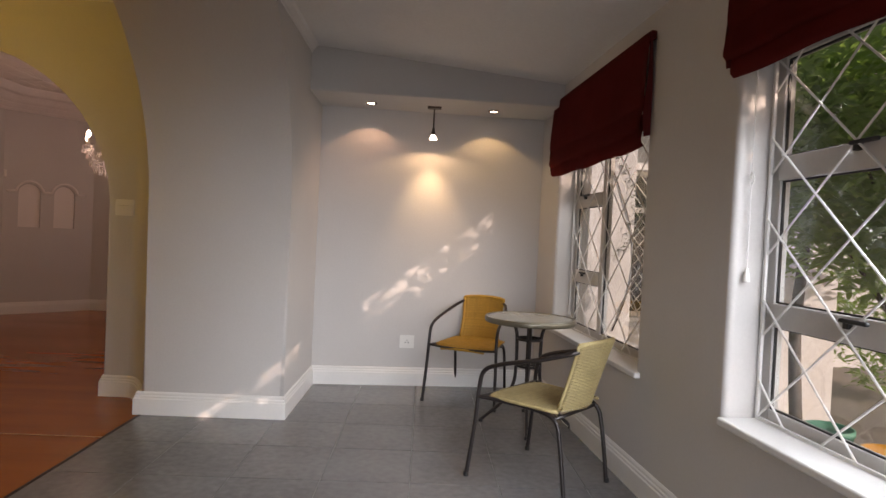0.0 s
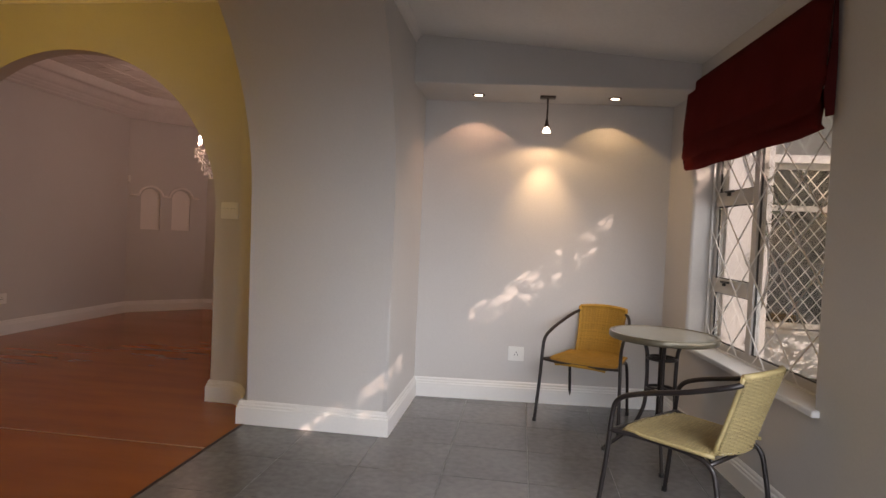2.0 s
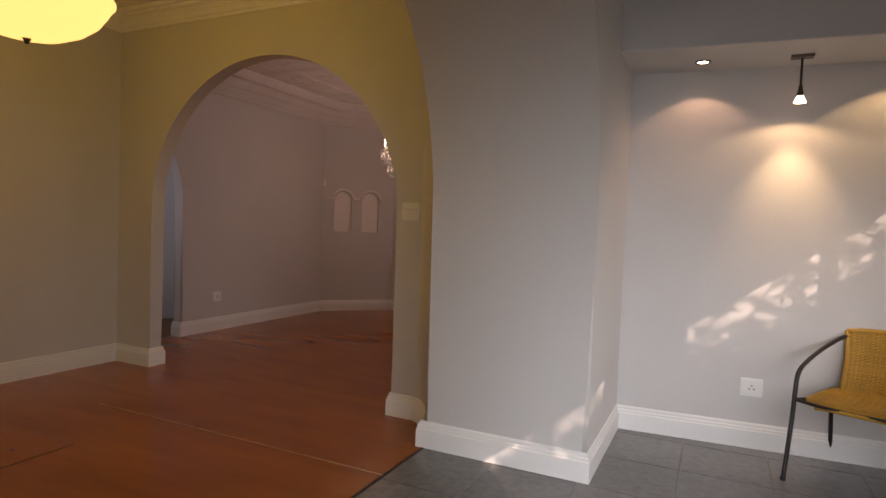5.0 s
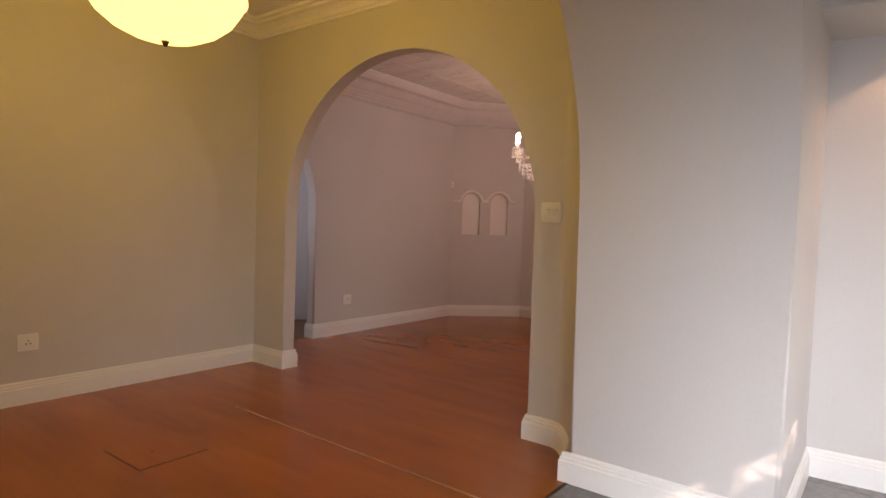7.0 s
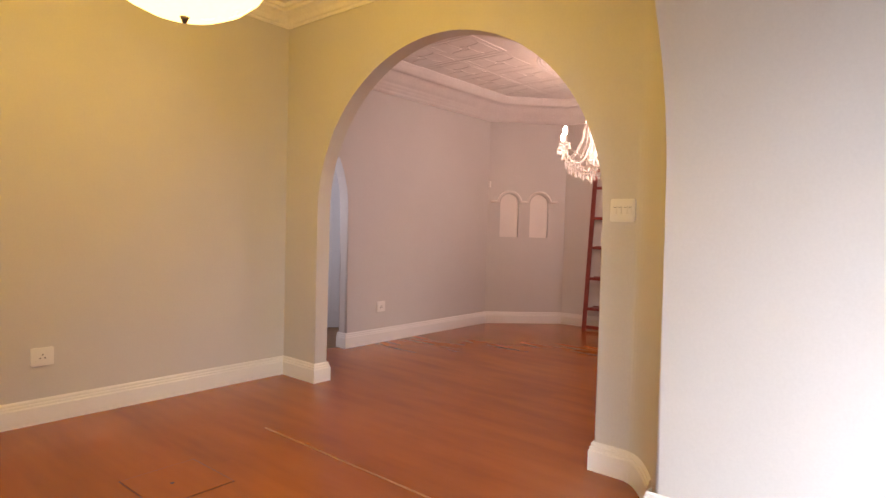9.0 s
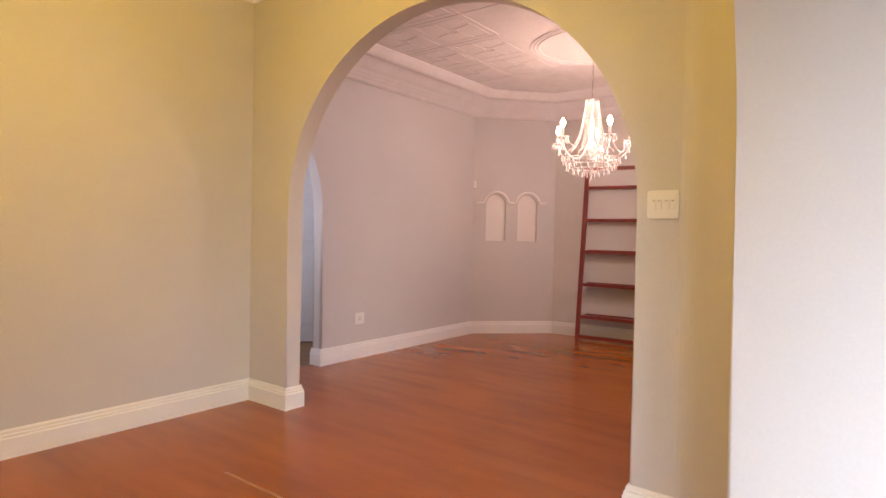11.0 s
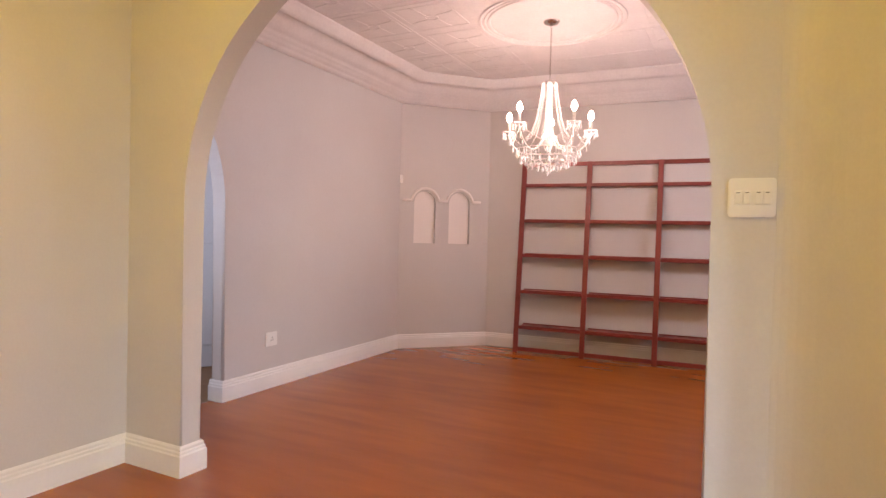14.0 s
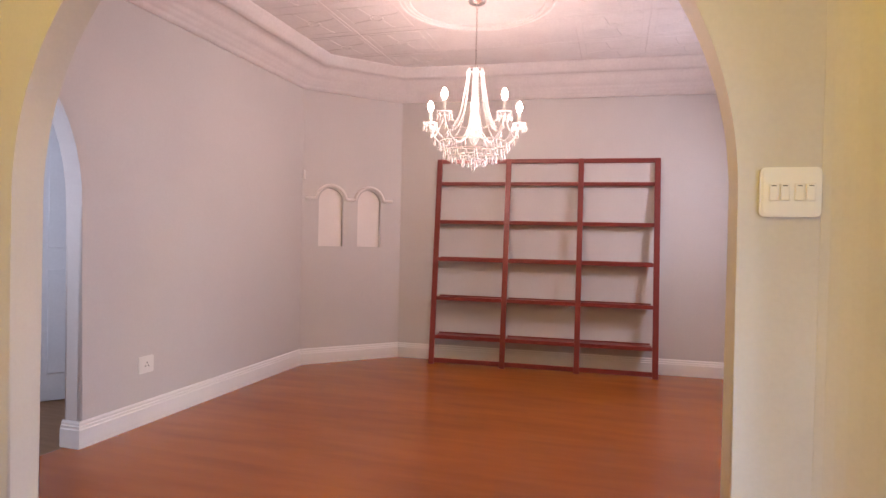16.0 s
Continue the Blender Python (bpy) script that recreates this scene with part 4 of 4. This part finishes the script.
def bead(bm, p, r):
    lathe(bm, [(0, r), (0.8 * r, 0.5 * r), (r, 0), (0.8 * r, -0.5 * r), (0, -r)], 6, p)


def beads(bm, pts, gap, r):
    pts = [Vector(p) for p in pts]
    run = 0.0
    for a, b in zip(pts, pts[1:]):
        d = (b - a).length
        while run <= d:
            bead(bm, a.lerp(b, run / d), r)
            run += gap
        run -= d


def chandelier():
    ch = thing("chandelier", "lit crystal chandelier with candle bulbs on a chain", "chandelier", m=Matrix.Translation((CHAND.x, CHAND.y, -0.0484)) @ Matrix.Scale(1.04, 4))
    top = (CZ + 0.0484) / 1.04
    part("canopy", lathe(bmesh.new(), [(0, top - 0.028), (0.020, top - 0.027), (0.050, top - 0.016), (0.060, top - 0.004), (0.060, top), (0, top)], 24), CHROME, ch, smooth=True)
    bm = bmesh.new()
    z, k = top - 0.03, 0
    while z > 2.375:
        a = math.pi / 2 * (k % 2)
        tube(bm, [(0.006 * math.cos(t) * math.cos(a), 0.006 * math.cos(t) * math.sin(a), z - 0.012 + 0.013 * math.sin(t)) for t in np.linspace(0, math.tau, 9)[:-1]], 0.0018, 5, True)
        z -= 0.021
        k += 1
    part("chain", bm, CHROME, ch, smooth=True)
    part("stem", lathe(bmesh.new(), [(0, 2.385), (0.012, 2.375), (0.03, 2.35), (0.018, 2.32), (0.013, 2.24), (0.024, 2.17), (0.032, 2.13), (0.016, 2.08), (0.03, 2.02), (0.05, 1.98), (0.06, 1.95), (0.04, 1.91), (0.02, 1.87), (0, 1.86)], 16), CRYSTAL, ch, "turned glass stem", True)
    part("crown_ring", tube(bmesh.new(), [(0.052 * math.cos(t), 0.052 * math.sin(t), 2.368) for t in np.linspace(0, math.tau, 25)[:-1]], 0.005, 6, True), CHROME, ch, smooth=True)
    for k in range(12):
        a = math.tau * k / 12
        bm = bmesh.new()
        pts = [(r * math.cos(a), r * math.sin(a), z) for r, z in ((0.052, 2.368), (0.060, 2.29), (0.076, 2.20), (0.098, 2.09), (0.140, 1.99), (0.195, 1.93))]
        beads(bm, bend(pts, 3), 0.0190, 0.0072)
        part("bead_string", bm, CRYSTAL, ch)
        hang(ch, (0.056 * math.cos(a), 0.056 * math.sin(a), 2.36), 0.75)
    for n in range(5):
        a = math.radians(103.2) + math.tau * n / 5
        c, s = math.cos(a), math.sin(a)
        pts = bend([(r * c, r * s, z) for r, z in ((0.045, 1.96), (0.12, 1.88), (0.21, 1.865), (0.285, 1.925), (0.32, 2.005))], 5)
        arm = part("arm", tube(bmesh.new(), pts, 0.0075, 7), CRYSTAL, ch, smooth=True)
        p = (0.32 * c, 0.32 * s, 0)
        part("drip_pan", lathe(bmesh.new(), [(0, 2.003), (0.02, 2.004), (0.045, 2.016), (0.052, 2.030), (0.044, 2.023), (0.018, 2.011), (0, 2.011)], 14, p), CRYSTAL, arm, smooth=True)
        part("candle", lathe(bmesh.new(), [(0, 2.008), (0.011, 2.008), (0.011, 2.098), (0.008, 2.105), (0, 2.105)], 12, p), PLASTIC, arm, "white candle sleeve")
        bl = part("bulb", lathe(bmesh.new(), [(0, 2.105), (0.011, 2.109), (0.0195, 2.128), (0.0205, 2.145), (0.013, 2.164), (0.004, 2.178), (0, 2.18)], 14, p), BULB, arm, "glowing candle bulb", True)
        bl.visible_shadow = False
        for k in range(10):
            t = math.tau * k / 10
            hang(arm, (p[0] + 0.049 * math.cos(t), p[1] + 0.049 * math.sin(t), 2.018), 0.95)
        for q in pts[6:20:3]:
            hang(arm, q + Vector((0, 0, -0.008)), 1.05)
        # swags from the arm to the middle and to the next arm
        a2 = a + math.tau / 5
        bm = bmesh.new()
        beads(bm, bend([(0.31 * c, 0.31 * s, 2.015), (0.27 * math.cos((a + a2) / 2), 0.27 * math.sin((a + a2) / 2), 1.905), (0.31 * math.cos(a2), 0.31 * math.sin(a2), 2.015)], 6), 0.0155, 0.006)
        part("swag", bm, CRYSTAL, ch)
    for r, z, m in ((0.235, 1.870, 24), (0.205, 1.815, 20), (0.150, 1.785, 16), (0.075, 1.762, 8)):
        part("basket_ring", tube(bmesh.new(), [(r * math.cos(t), r * math.sin(t), z + 0.005) for t in np.linspace(0, math.tau, 33)[:-1]], 0.003, 5, True), CHROME, ch, smooth=True)
        for k in range(m):
            t = math.tau * k / m
            hang(ch, (r * math.cos(t), r * math.sin(t), z), 1.05)
    bm = bmesh.new()
    for k in range(6):
        a = math.tau * k / 6
        beads(bm, bend([(r * math.cos(a), r * math.sin(a), z) for r, z in ((0.235, 1.87), (0.205, 1.815), (0.15, 1.785), (0.03, 1.76))], 3), 0.016, 0.006)
    drop(bm, (0, 0, 1.755), 1.6)
    bead(bm, (0, 0, 1.76), 0.016)
    part("basket", bm, CRYSTAL, ch)
    for o in ch.children_recursive:
        if o.type == 'MESH' and o.data.materials[0] == CRYSTAL:
            o.visible_shadow = False
    return ch


chandelier()

# ---- hall door beyond the narrow doorway ----
dm = pose(-7.46, 7.27, 0, 0, 0, -38)
hd = thing("hall_door", "bluish-white panelled hall door standing open", "door", m=dm)
part("leaf", boxed((0, 0, 0.008), (0.04, 0.78, 2.02), 0.003), DOORWHITE, hd)
for y0, y1, z0_, z1_ in ((0.10, 0.68, 0.2, 0.95), (0.10, 0.36, 1.1, 1.88), (0.42, 0.68, 1.1, 1.88)):
    part("panel", boxed((0.040, y0, z0_), (0.048, y1, z1_), 0.006), DOORWHITE, hd)
part("jamb_post", boxed((-0.02, -0.13, 0), (0.10, -0.02, 2.08), 0.006), DOORWHITE, hd)
part("plinth", boxed((-0.03, -0.14, 0), (0.115, -0.01, 0.15), 0.006), DOORWHITE, hd)
part("lock_plate", boxed((0.10, -0.09, 1.10), (0.104, -0.06, 1.24), 0.002), RUBBER, hd, "black lock plate")

# ---- out of doors ----
setting("ground", boxed((-120, -120, -0.45), (160, 160, -0.35)), SOIL, "pale garden paving and soil", category="ground")


def leaf_mass(bm, count, place, size, seed, droop=0.5):
    """Many narrow folded leaves. place(r) gives a point."""
    r = random.Random(seed)
    for _ in range(count):
        p = Vector(place(r))
        a, b = r.uniform(0, math.tau), r.uniform(-droop, 0.9)
        d = Vector((math.cos(a) * math.cos(b), math.sin(a) * math.cos(b), math.sin(b)))
        l = size * r.uniform(0.7, 1.3)
        side = d.cross(Vector((r.uniform(-1, 1), r.uniform(-1, 1), 1))).normalized() * l * 0.13
        mid = p + d * l * 0.5 + side.cross(d).normalized() * l * 0.02
        v = [bm.verts.new(q) for q in (p, mid + side, p + d * l + Vector((0, 0, -0.15 * l)), mid - side)]
        bm.faces.new((v[0], v[1], v[3]))
        bm.faces.new((v[1], v[2], v[3]))
    return bm


def blob(c, rad):
    def place(r):
        while True:
            q = [r.uniform(-1, 1) for _ in range(3)]
            if 0.15 < sum(t * t for t in q) < 1 and r.random() < 0.35 + 0.65 * sum(t * t for t in q):
                return [c[i] + rad[i] * q[i] for i in range(3)]
    return place


def shrub(base, clumps, label, count, size, seed, stems):
    t = thing("oleander_bush", label, "bush", m=None)
    r = random.Random(seed)
    for k, (c, rad) in enumerate(clumps):
        n = int(count * rad[0] * rad[1] * rad[2] ** 0.5)
        part("crown", leaf_mass(bmesh.new(), n, blob(c, rad), size, seed + k), LEAF, t)
    for k in range(stems):
        c, rad = clumps[k % len(clumps)]
        b = Vector(base) + Vector((r.uniform(-0.15, 0.15), r.uniform(-0.15, 0.15), 0))
        tip = Vector(c) + Vector((r.uniform(-0.5, 0.5) * rad[0], r.uniform(-0.5, 0.5) * rad[1], 0))
        pts = bend([b, b.lerp(tip, 0.4) + Vector((r.uniform(-0.1, 0.1), r.uniform(-0.1, 0.1), 0.15)), tip], 6)
        part("stem", tube(bmesh.new(), pts, [0.03 - 0.022 * i / (len(pts) - 1) for i in range(len(pts))], 7), BARK, t, smooth=True)
    return t


shrub((2.2, 4.3, -0.36), [((1.75, 4.9, 1.95), (0.55, 0.9, 0.75)), ((2.4, 5.9, 2.4), (0.7, 0.9, 0.8)), ((1.50, 5.40, 1.9), (0.42, 0.5, 0.85)), ((1.7, 4.7, 1.3), (0.4, 0.4, 0.3)), ((3.2, 5.0, 2.3), (0.8, 1.3, 1.0)), ((1.95, 6.3, 2.5), (0.55, 0.7, 0.7)), ((1.45, 5.9, 2.15), (0.3, 0.45, 0.6)), ((1.92, 6.1, 1.8), (0.35, 0.4, 0.7)), ((4.35, 7.7, 1.5), (1.25, 0.5, 1.8))],
      "tall oleander bush with narrow green leaves outside the window", 7000, 0.15, 5, 5)


# an added tree, out of view, whose crown breaks the sun at the windows into dapples
def shade_place(dense):
    """Leaves thick below a broken upper edge of the crown, or the loose sprays along that edge."""
    def place(r):
        while True:
            y0 = r.uniform(1.2, 5.95)
            edge = (1.58 if y0 > 4.2 else 1.70) + 0.05 * noise.noise(Vector((y0 * 4, 0, 7)))
            z0_ = r.uniform(0.3, edge - 0.05) if dense else edge + r.uniform(-0.04, 0.32)
            if dense or noise.noise(Vector((y0 * 13, z0_ * 13, 2.0))) > (0.10 if y0 > 4.2 else 0.30):
                break
        s = r.uniform(2.2, 3.0) if dense else r.uniform(1.9, 2.4)
        return (0.2 + s, y0 - s, z0_ + 0.68 * s)
    return place


tr = thing("shading_tree", "leafy tree added out of view to shade the windows", "tree")
part("crown", leaf_mass(bmesh.new(), 12000, shade_place(True), 0.165, 21), LEAF, tr)
part("leaf_sprays", leaf_mass(bmesh.new(), 2300, shade_place(False), 0.075, 22), LEAF, tr)
part("leaf_sprays", leaf_mass(bmesh.new(), 2600, shade_place(False), 0.042, 23), LEAF, tr)
part("trunk", tube(bmesh.new(), bend([(3.6, 1.6, -0.38), (3.5, 1.5, 0.8), (3.3, 1.3, 2.0), (3.0, 1.0, 3.2)], 6), [0.13 - 0.004 * k for k in range(19)], 12), BARK, tr, smooth=True)
for q in ((2.9, 3.0, 3.0), (3.2, -0.6, 3.2), (2.6, 1.8, 3.3)):
    part("limb", tube(bmesh.new(), bend([(3.4, 1.35, 1.7), (3.2, (1.35 + q[1]) / 2, 2.6), q], 6), [0.06 - 0.0035 * k for k in range(13)], 8), BARK, tr, smooth=True)
tr2 = thing("tree_trunk", "slender rough grey tree trunk outside the window", "tree")
part("trunk", tube(bmesh.new(), bend([(2.30, 6.35, -0.38), (2.28, 6.42, 0.6), (2.34, 6.45, 1.4), (2.28, 6.5, 2.4)], 6), [0.055 - 0.001 * k for k in range(19)], 10), BARK, tr2, smooth=True)

gw = thing("garden_wall", "low white rendered garden wall with a sloped top", "garden wall")
part("wall", slab([(2.20, -0.36), (2.78, -0.36), (2.78, 1.02), (2.45, 1.16), (2.20, 1.12)], 0.2, Matrix.Translation((0, 6.62, 0)), 0), RENDERED, gw)
hw = thing("house_wing", "white rendered house wing with a dark window", "building")
part("wall", boxed((0.55, 8.6, -0.36), (1.61, 9.9, 3.4), 0.01), RENDERED, hw)
bm = bmesh.new()
box(bm, (1.61, 9.7, -0.36), (1.93, 9.95, 3.4))
box(bm, (3.1, 9.7, -0.36), (7.5, 9.95, 3.4))
box(bm, (1.93, 9.7, -0.36), (3.1, 9.95, 0.25))
box(bm, (1.93, 9.7, 2.35), (3.1, 9.95, 3.4))
part("wall", bm, RENDERED, hw)
win = part("window", boxed((1.93, 9.86, 0.25), (3.1, 9.88, 2.35)), DARKGLASS, hw, "dark glass")
bm = bmesh.new()
for q in ((1.93, 0.25, 1.99, 2.35), (3.04, 0.25, 3.1, 2.35), (1.99, 0.25, 3.04, 0.32), (1.99, 2.28, 3.04, 2.35), (1.99, 1.75, 3.04, 1.82)):
    box(bm, (q[0], 9.80, q[1]), (q[2], 9.855, q[3]))
part("frame", bm, GRILLE, win)
part("sill", boxed((1.88, 9.62, 0.19), (3.15, 9.80, 0.25), 0.01), GRILLE, win)
bm = bmesh.new()
k = -6
while k < 12:
    for sg in (1, -1):
        xs = 1.99 + k * 0.155 if sg > 0 else 3.04 - k * 0.155
        lim = sorted(((1.99 - xs) * sg * 1.25, (3.04 - xs) * sg * 1.25))
        t0, t1 = max(0, lim[0]), min(1.95, lim[1])
        if t1 - t0 > 0.05:
            tube(bm, [(xs + sg * t0 / 1.25, 9.79 + 0.004 * sg, 0.33 + t0), (xs + sg * t1 / 1.25, 9.79 + 0.004 * sg, 0.33 + t1)], 0.007, 5)
    k += 1
part("grille", bm, GRILLE, win)
part("roof", slab([(8.3, 3.4), (10.3, 3.4), (10.3, 3.9), (9.0, 3.8)], 7.4, Matrix.Translation((7.7, 0, 0)) @ pose(0, 0, 0, 0, 0, 90)), BARK, hw)
iv = thing("ivy", "green ivy climbing a sunny white wall", "climbing plant")


def ivy_place(r):
    t = r.random()
    return (1.40 + 0.22 * math.sin(5 * t) + r.uniform(-0.07, 0.07) * (1.2 - t), 8.57 + r.uniform(-0.03, 0.02), 1.1 + 1.9 * t)


part("leaves", leaf_mass(bmesh.new(), 260, ivy_place, 0.06, 9), IVY, iv)
part("vine", tube(bmesh.new(), [(1.40 + 0.22 * math.sin(5 * t), 8.585, 0.2 + 2.8 * t) for t in np.linspace(0, 1, 14)], 0.007, 5), BARK, iv, smooth=True)
for name, mat, p, r_, label in (("garden_pot", CLOTH_A, (2.05, 5.05, -0.36), 0.16, "bright orange plastic garden pot on the ground"), ("garden_pot", CLOTH_B, (2.0, 5.55, -0.36), 0.15, "green plastic garden pot on the ground")):
    o = lathe(bmesh.new(), [(0, 0), (0.7 * r_, 0), (r_, 0.34), (1.06 * r_, 0.34), (1.06 * r_, 0.38), (0.96 * r_, 0.38), (0.9 * r_, 0.32), (0, 0.32)], 20, p)
    tagged(mesh_object(name, o, mat, True), label, "garden pot")
r = random.Random(3)
for k in range(14):
    x, y = r.uniform(1.4, 2.8), r.uniform(3.4, 5.6)
    bm = bmesh.new()
    bmesh.ops.create_icosphere(bm, subdivisions=2, radius=1)
    s = r.uniform(0.06, 0.13)
    for v in bm.verts:
        v.co = Vector((v.co.x * s * 1.3, v.co.y * s, v.co.z * s * 0.6)) * (1 + 0.25 * noise.noise(v.co * 2 + Vector((k, 0, 0))))
    bm.transform(Matrix.Translation((x, y, -0.32)))
    tagged(mesh_object("garden_stone", bm, RENDERED, True), "rounded pale garden stone on the ground", "stone", "garden stones")


# ---- floors, piece by piece ----
BORDER = -2.76
setting("floor_bed", boxed((-6.5, -2.1, -0.10), (0.8, 10.9, -0.012)), UNDER, "dark bed under the floors", category="floor")
fl = tagged(mesh_object("floor_tiles", boxed((BORDER, -2.0, -0.012), (0.7, BACK_Y + 0.16, -0.003)), GROUT), "dark slate tile floor with thin joints", "floor", kind="structure")
T = 0.4495
tile_mesh = None
for i in range(-5, 3):
    for j in range(-14, 6):
        x0, y0 = -0.532 + i * T, 4.39 + j * T
        lo, hi = (max(x0, BORDER) + 0.002, y0 + 0.002), (min(x0 + T, 0.65) - 0.002, min(y0 + T, BACK_Y + 0.16) - 0.002)
        if hi[0] - lo[0] < 0.03 or hi[1] - lo[1] < 0.03:
            continue
        full = abs(hi[0] - lo[0] - T + 0.004) < 1e-6 and abs(hi[1] - lo[1] - T + 0.004) < 1e-6
        if full and tile_mesh:
            ob = new("tile", tile_mesh)
        else:
            bm = boxed((0, 0, -0.008), (hi[0] - lo[0], hi[1] - lo[1], 0.0), 0.0015, 1)
            ob = mesh_object("tile", bm, SLATE)
            if full:
                tile_mesh = ob.data
        ob.location = (lo[0], lo[1], 0)
        ob.parent = fl

wf = tagged(mesh_object("floor_boards", boxed((-6.46, -2.0, -0.012), (BORDER - 0.001, 10.8, -0.006)), UNDER), "polished reddish-brown timber board floor", "floor", kind="structure")
rng = random.Random(4)
PW = 0.112
plank_mesh = {}
y = -2.0
while y < 10.75:
    x = -6.46
    right = BORDER - 0.002 if y < ARCH_Y + 0.1 else -1.95
    cut = rng.choice((1.2, 1.5, 1.8, 2.1, 2.4))
    stops = [x, x + cut, right]
    for a, b in zip(stops, stops[1:]):
        key = round(b - a, 4)
        if key not in plank_mesh:
            bm = boxed((0, 0, -0.010), (key, PW, 0.0))
            ob = mesh_object("floorboard", bm, WOOD)
            plank_mesh[key] = ob.data
        else:
            ob = new("floorboard", plank_mesh[key])
        ob.location = (a, y, 0)
        ob.parent = wf
    y += PW
tagged(mesh_object("floor_strip", boxed((-4.95, 4.868, 0.0), (BORDER - 0.003, 4.884, 0.0022), 0.001, 1), WOODLINE), "thin pale timber strip let into the floor", "floor strip", kind="structure")
tagged(mesh_object("threshold_strip", boxed((BORDER - 0.012, FAR, -0.004), (BORDER + 0.006, PIER_Y - 0.022, 0.0025), 0.001, 1), UNDER), "dark joint strip between timber and tile", "threshold", kind="structure")
GAP = material("dark_floor_gap", (0.13, 0.045, 0.016), 0.8)
hatch = thing("floor_hatch", "small timber hatch let into the floorboards", "floor hatch", m=pose(-4.80, 3.99, 0, 0, 0, 1))
part("hatch_board", boxed((0.006, 0.006, 0.0), (0.384, 0.364, 0.003), 0.001, 1), WOOD, hatch)
for q in ((0, 0, 0.39, 0.006), (0, 0.364, 0.39, 0.37), (0, 0.006, 0.006, 0.364), (0.384, 0.006, 0.39, 0.364)):
    part("hatch_gap", boxed((q[0], q[1], 0), (q[2], q[3], 0.0012)), GAP, hatch, "dark gap")
part("finger_hole", lathe(bmesh.new(), [(0, 0.003), (0.010, 0.003), (0.010, 0.0036), (0, 0.0036)], 14, (0.20, 0.16, 0)), UNDER, hatch, "dark finger hole")
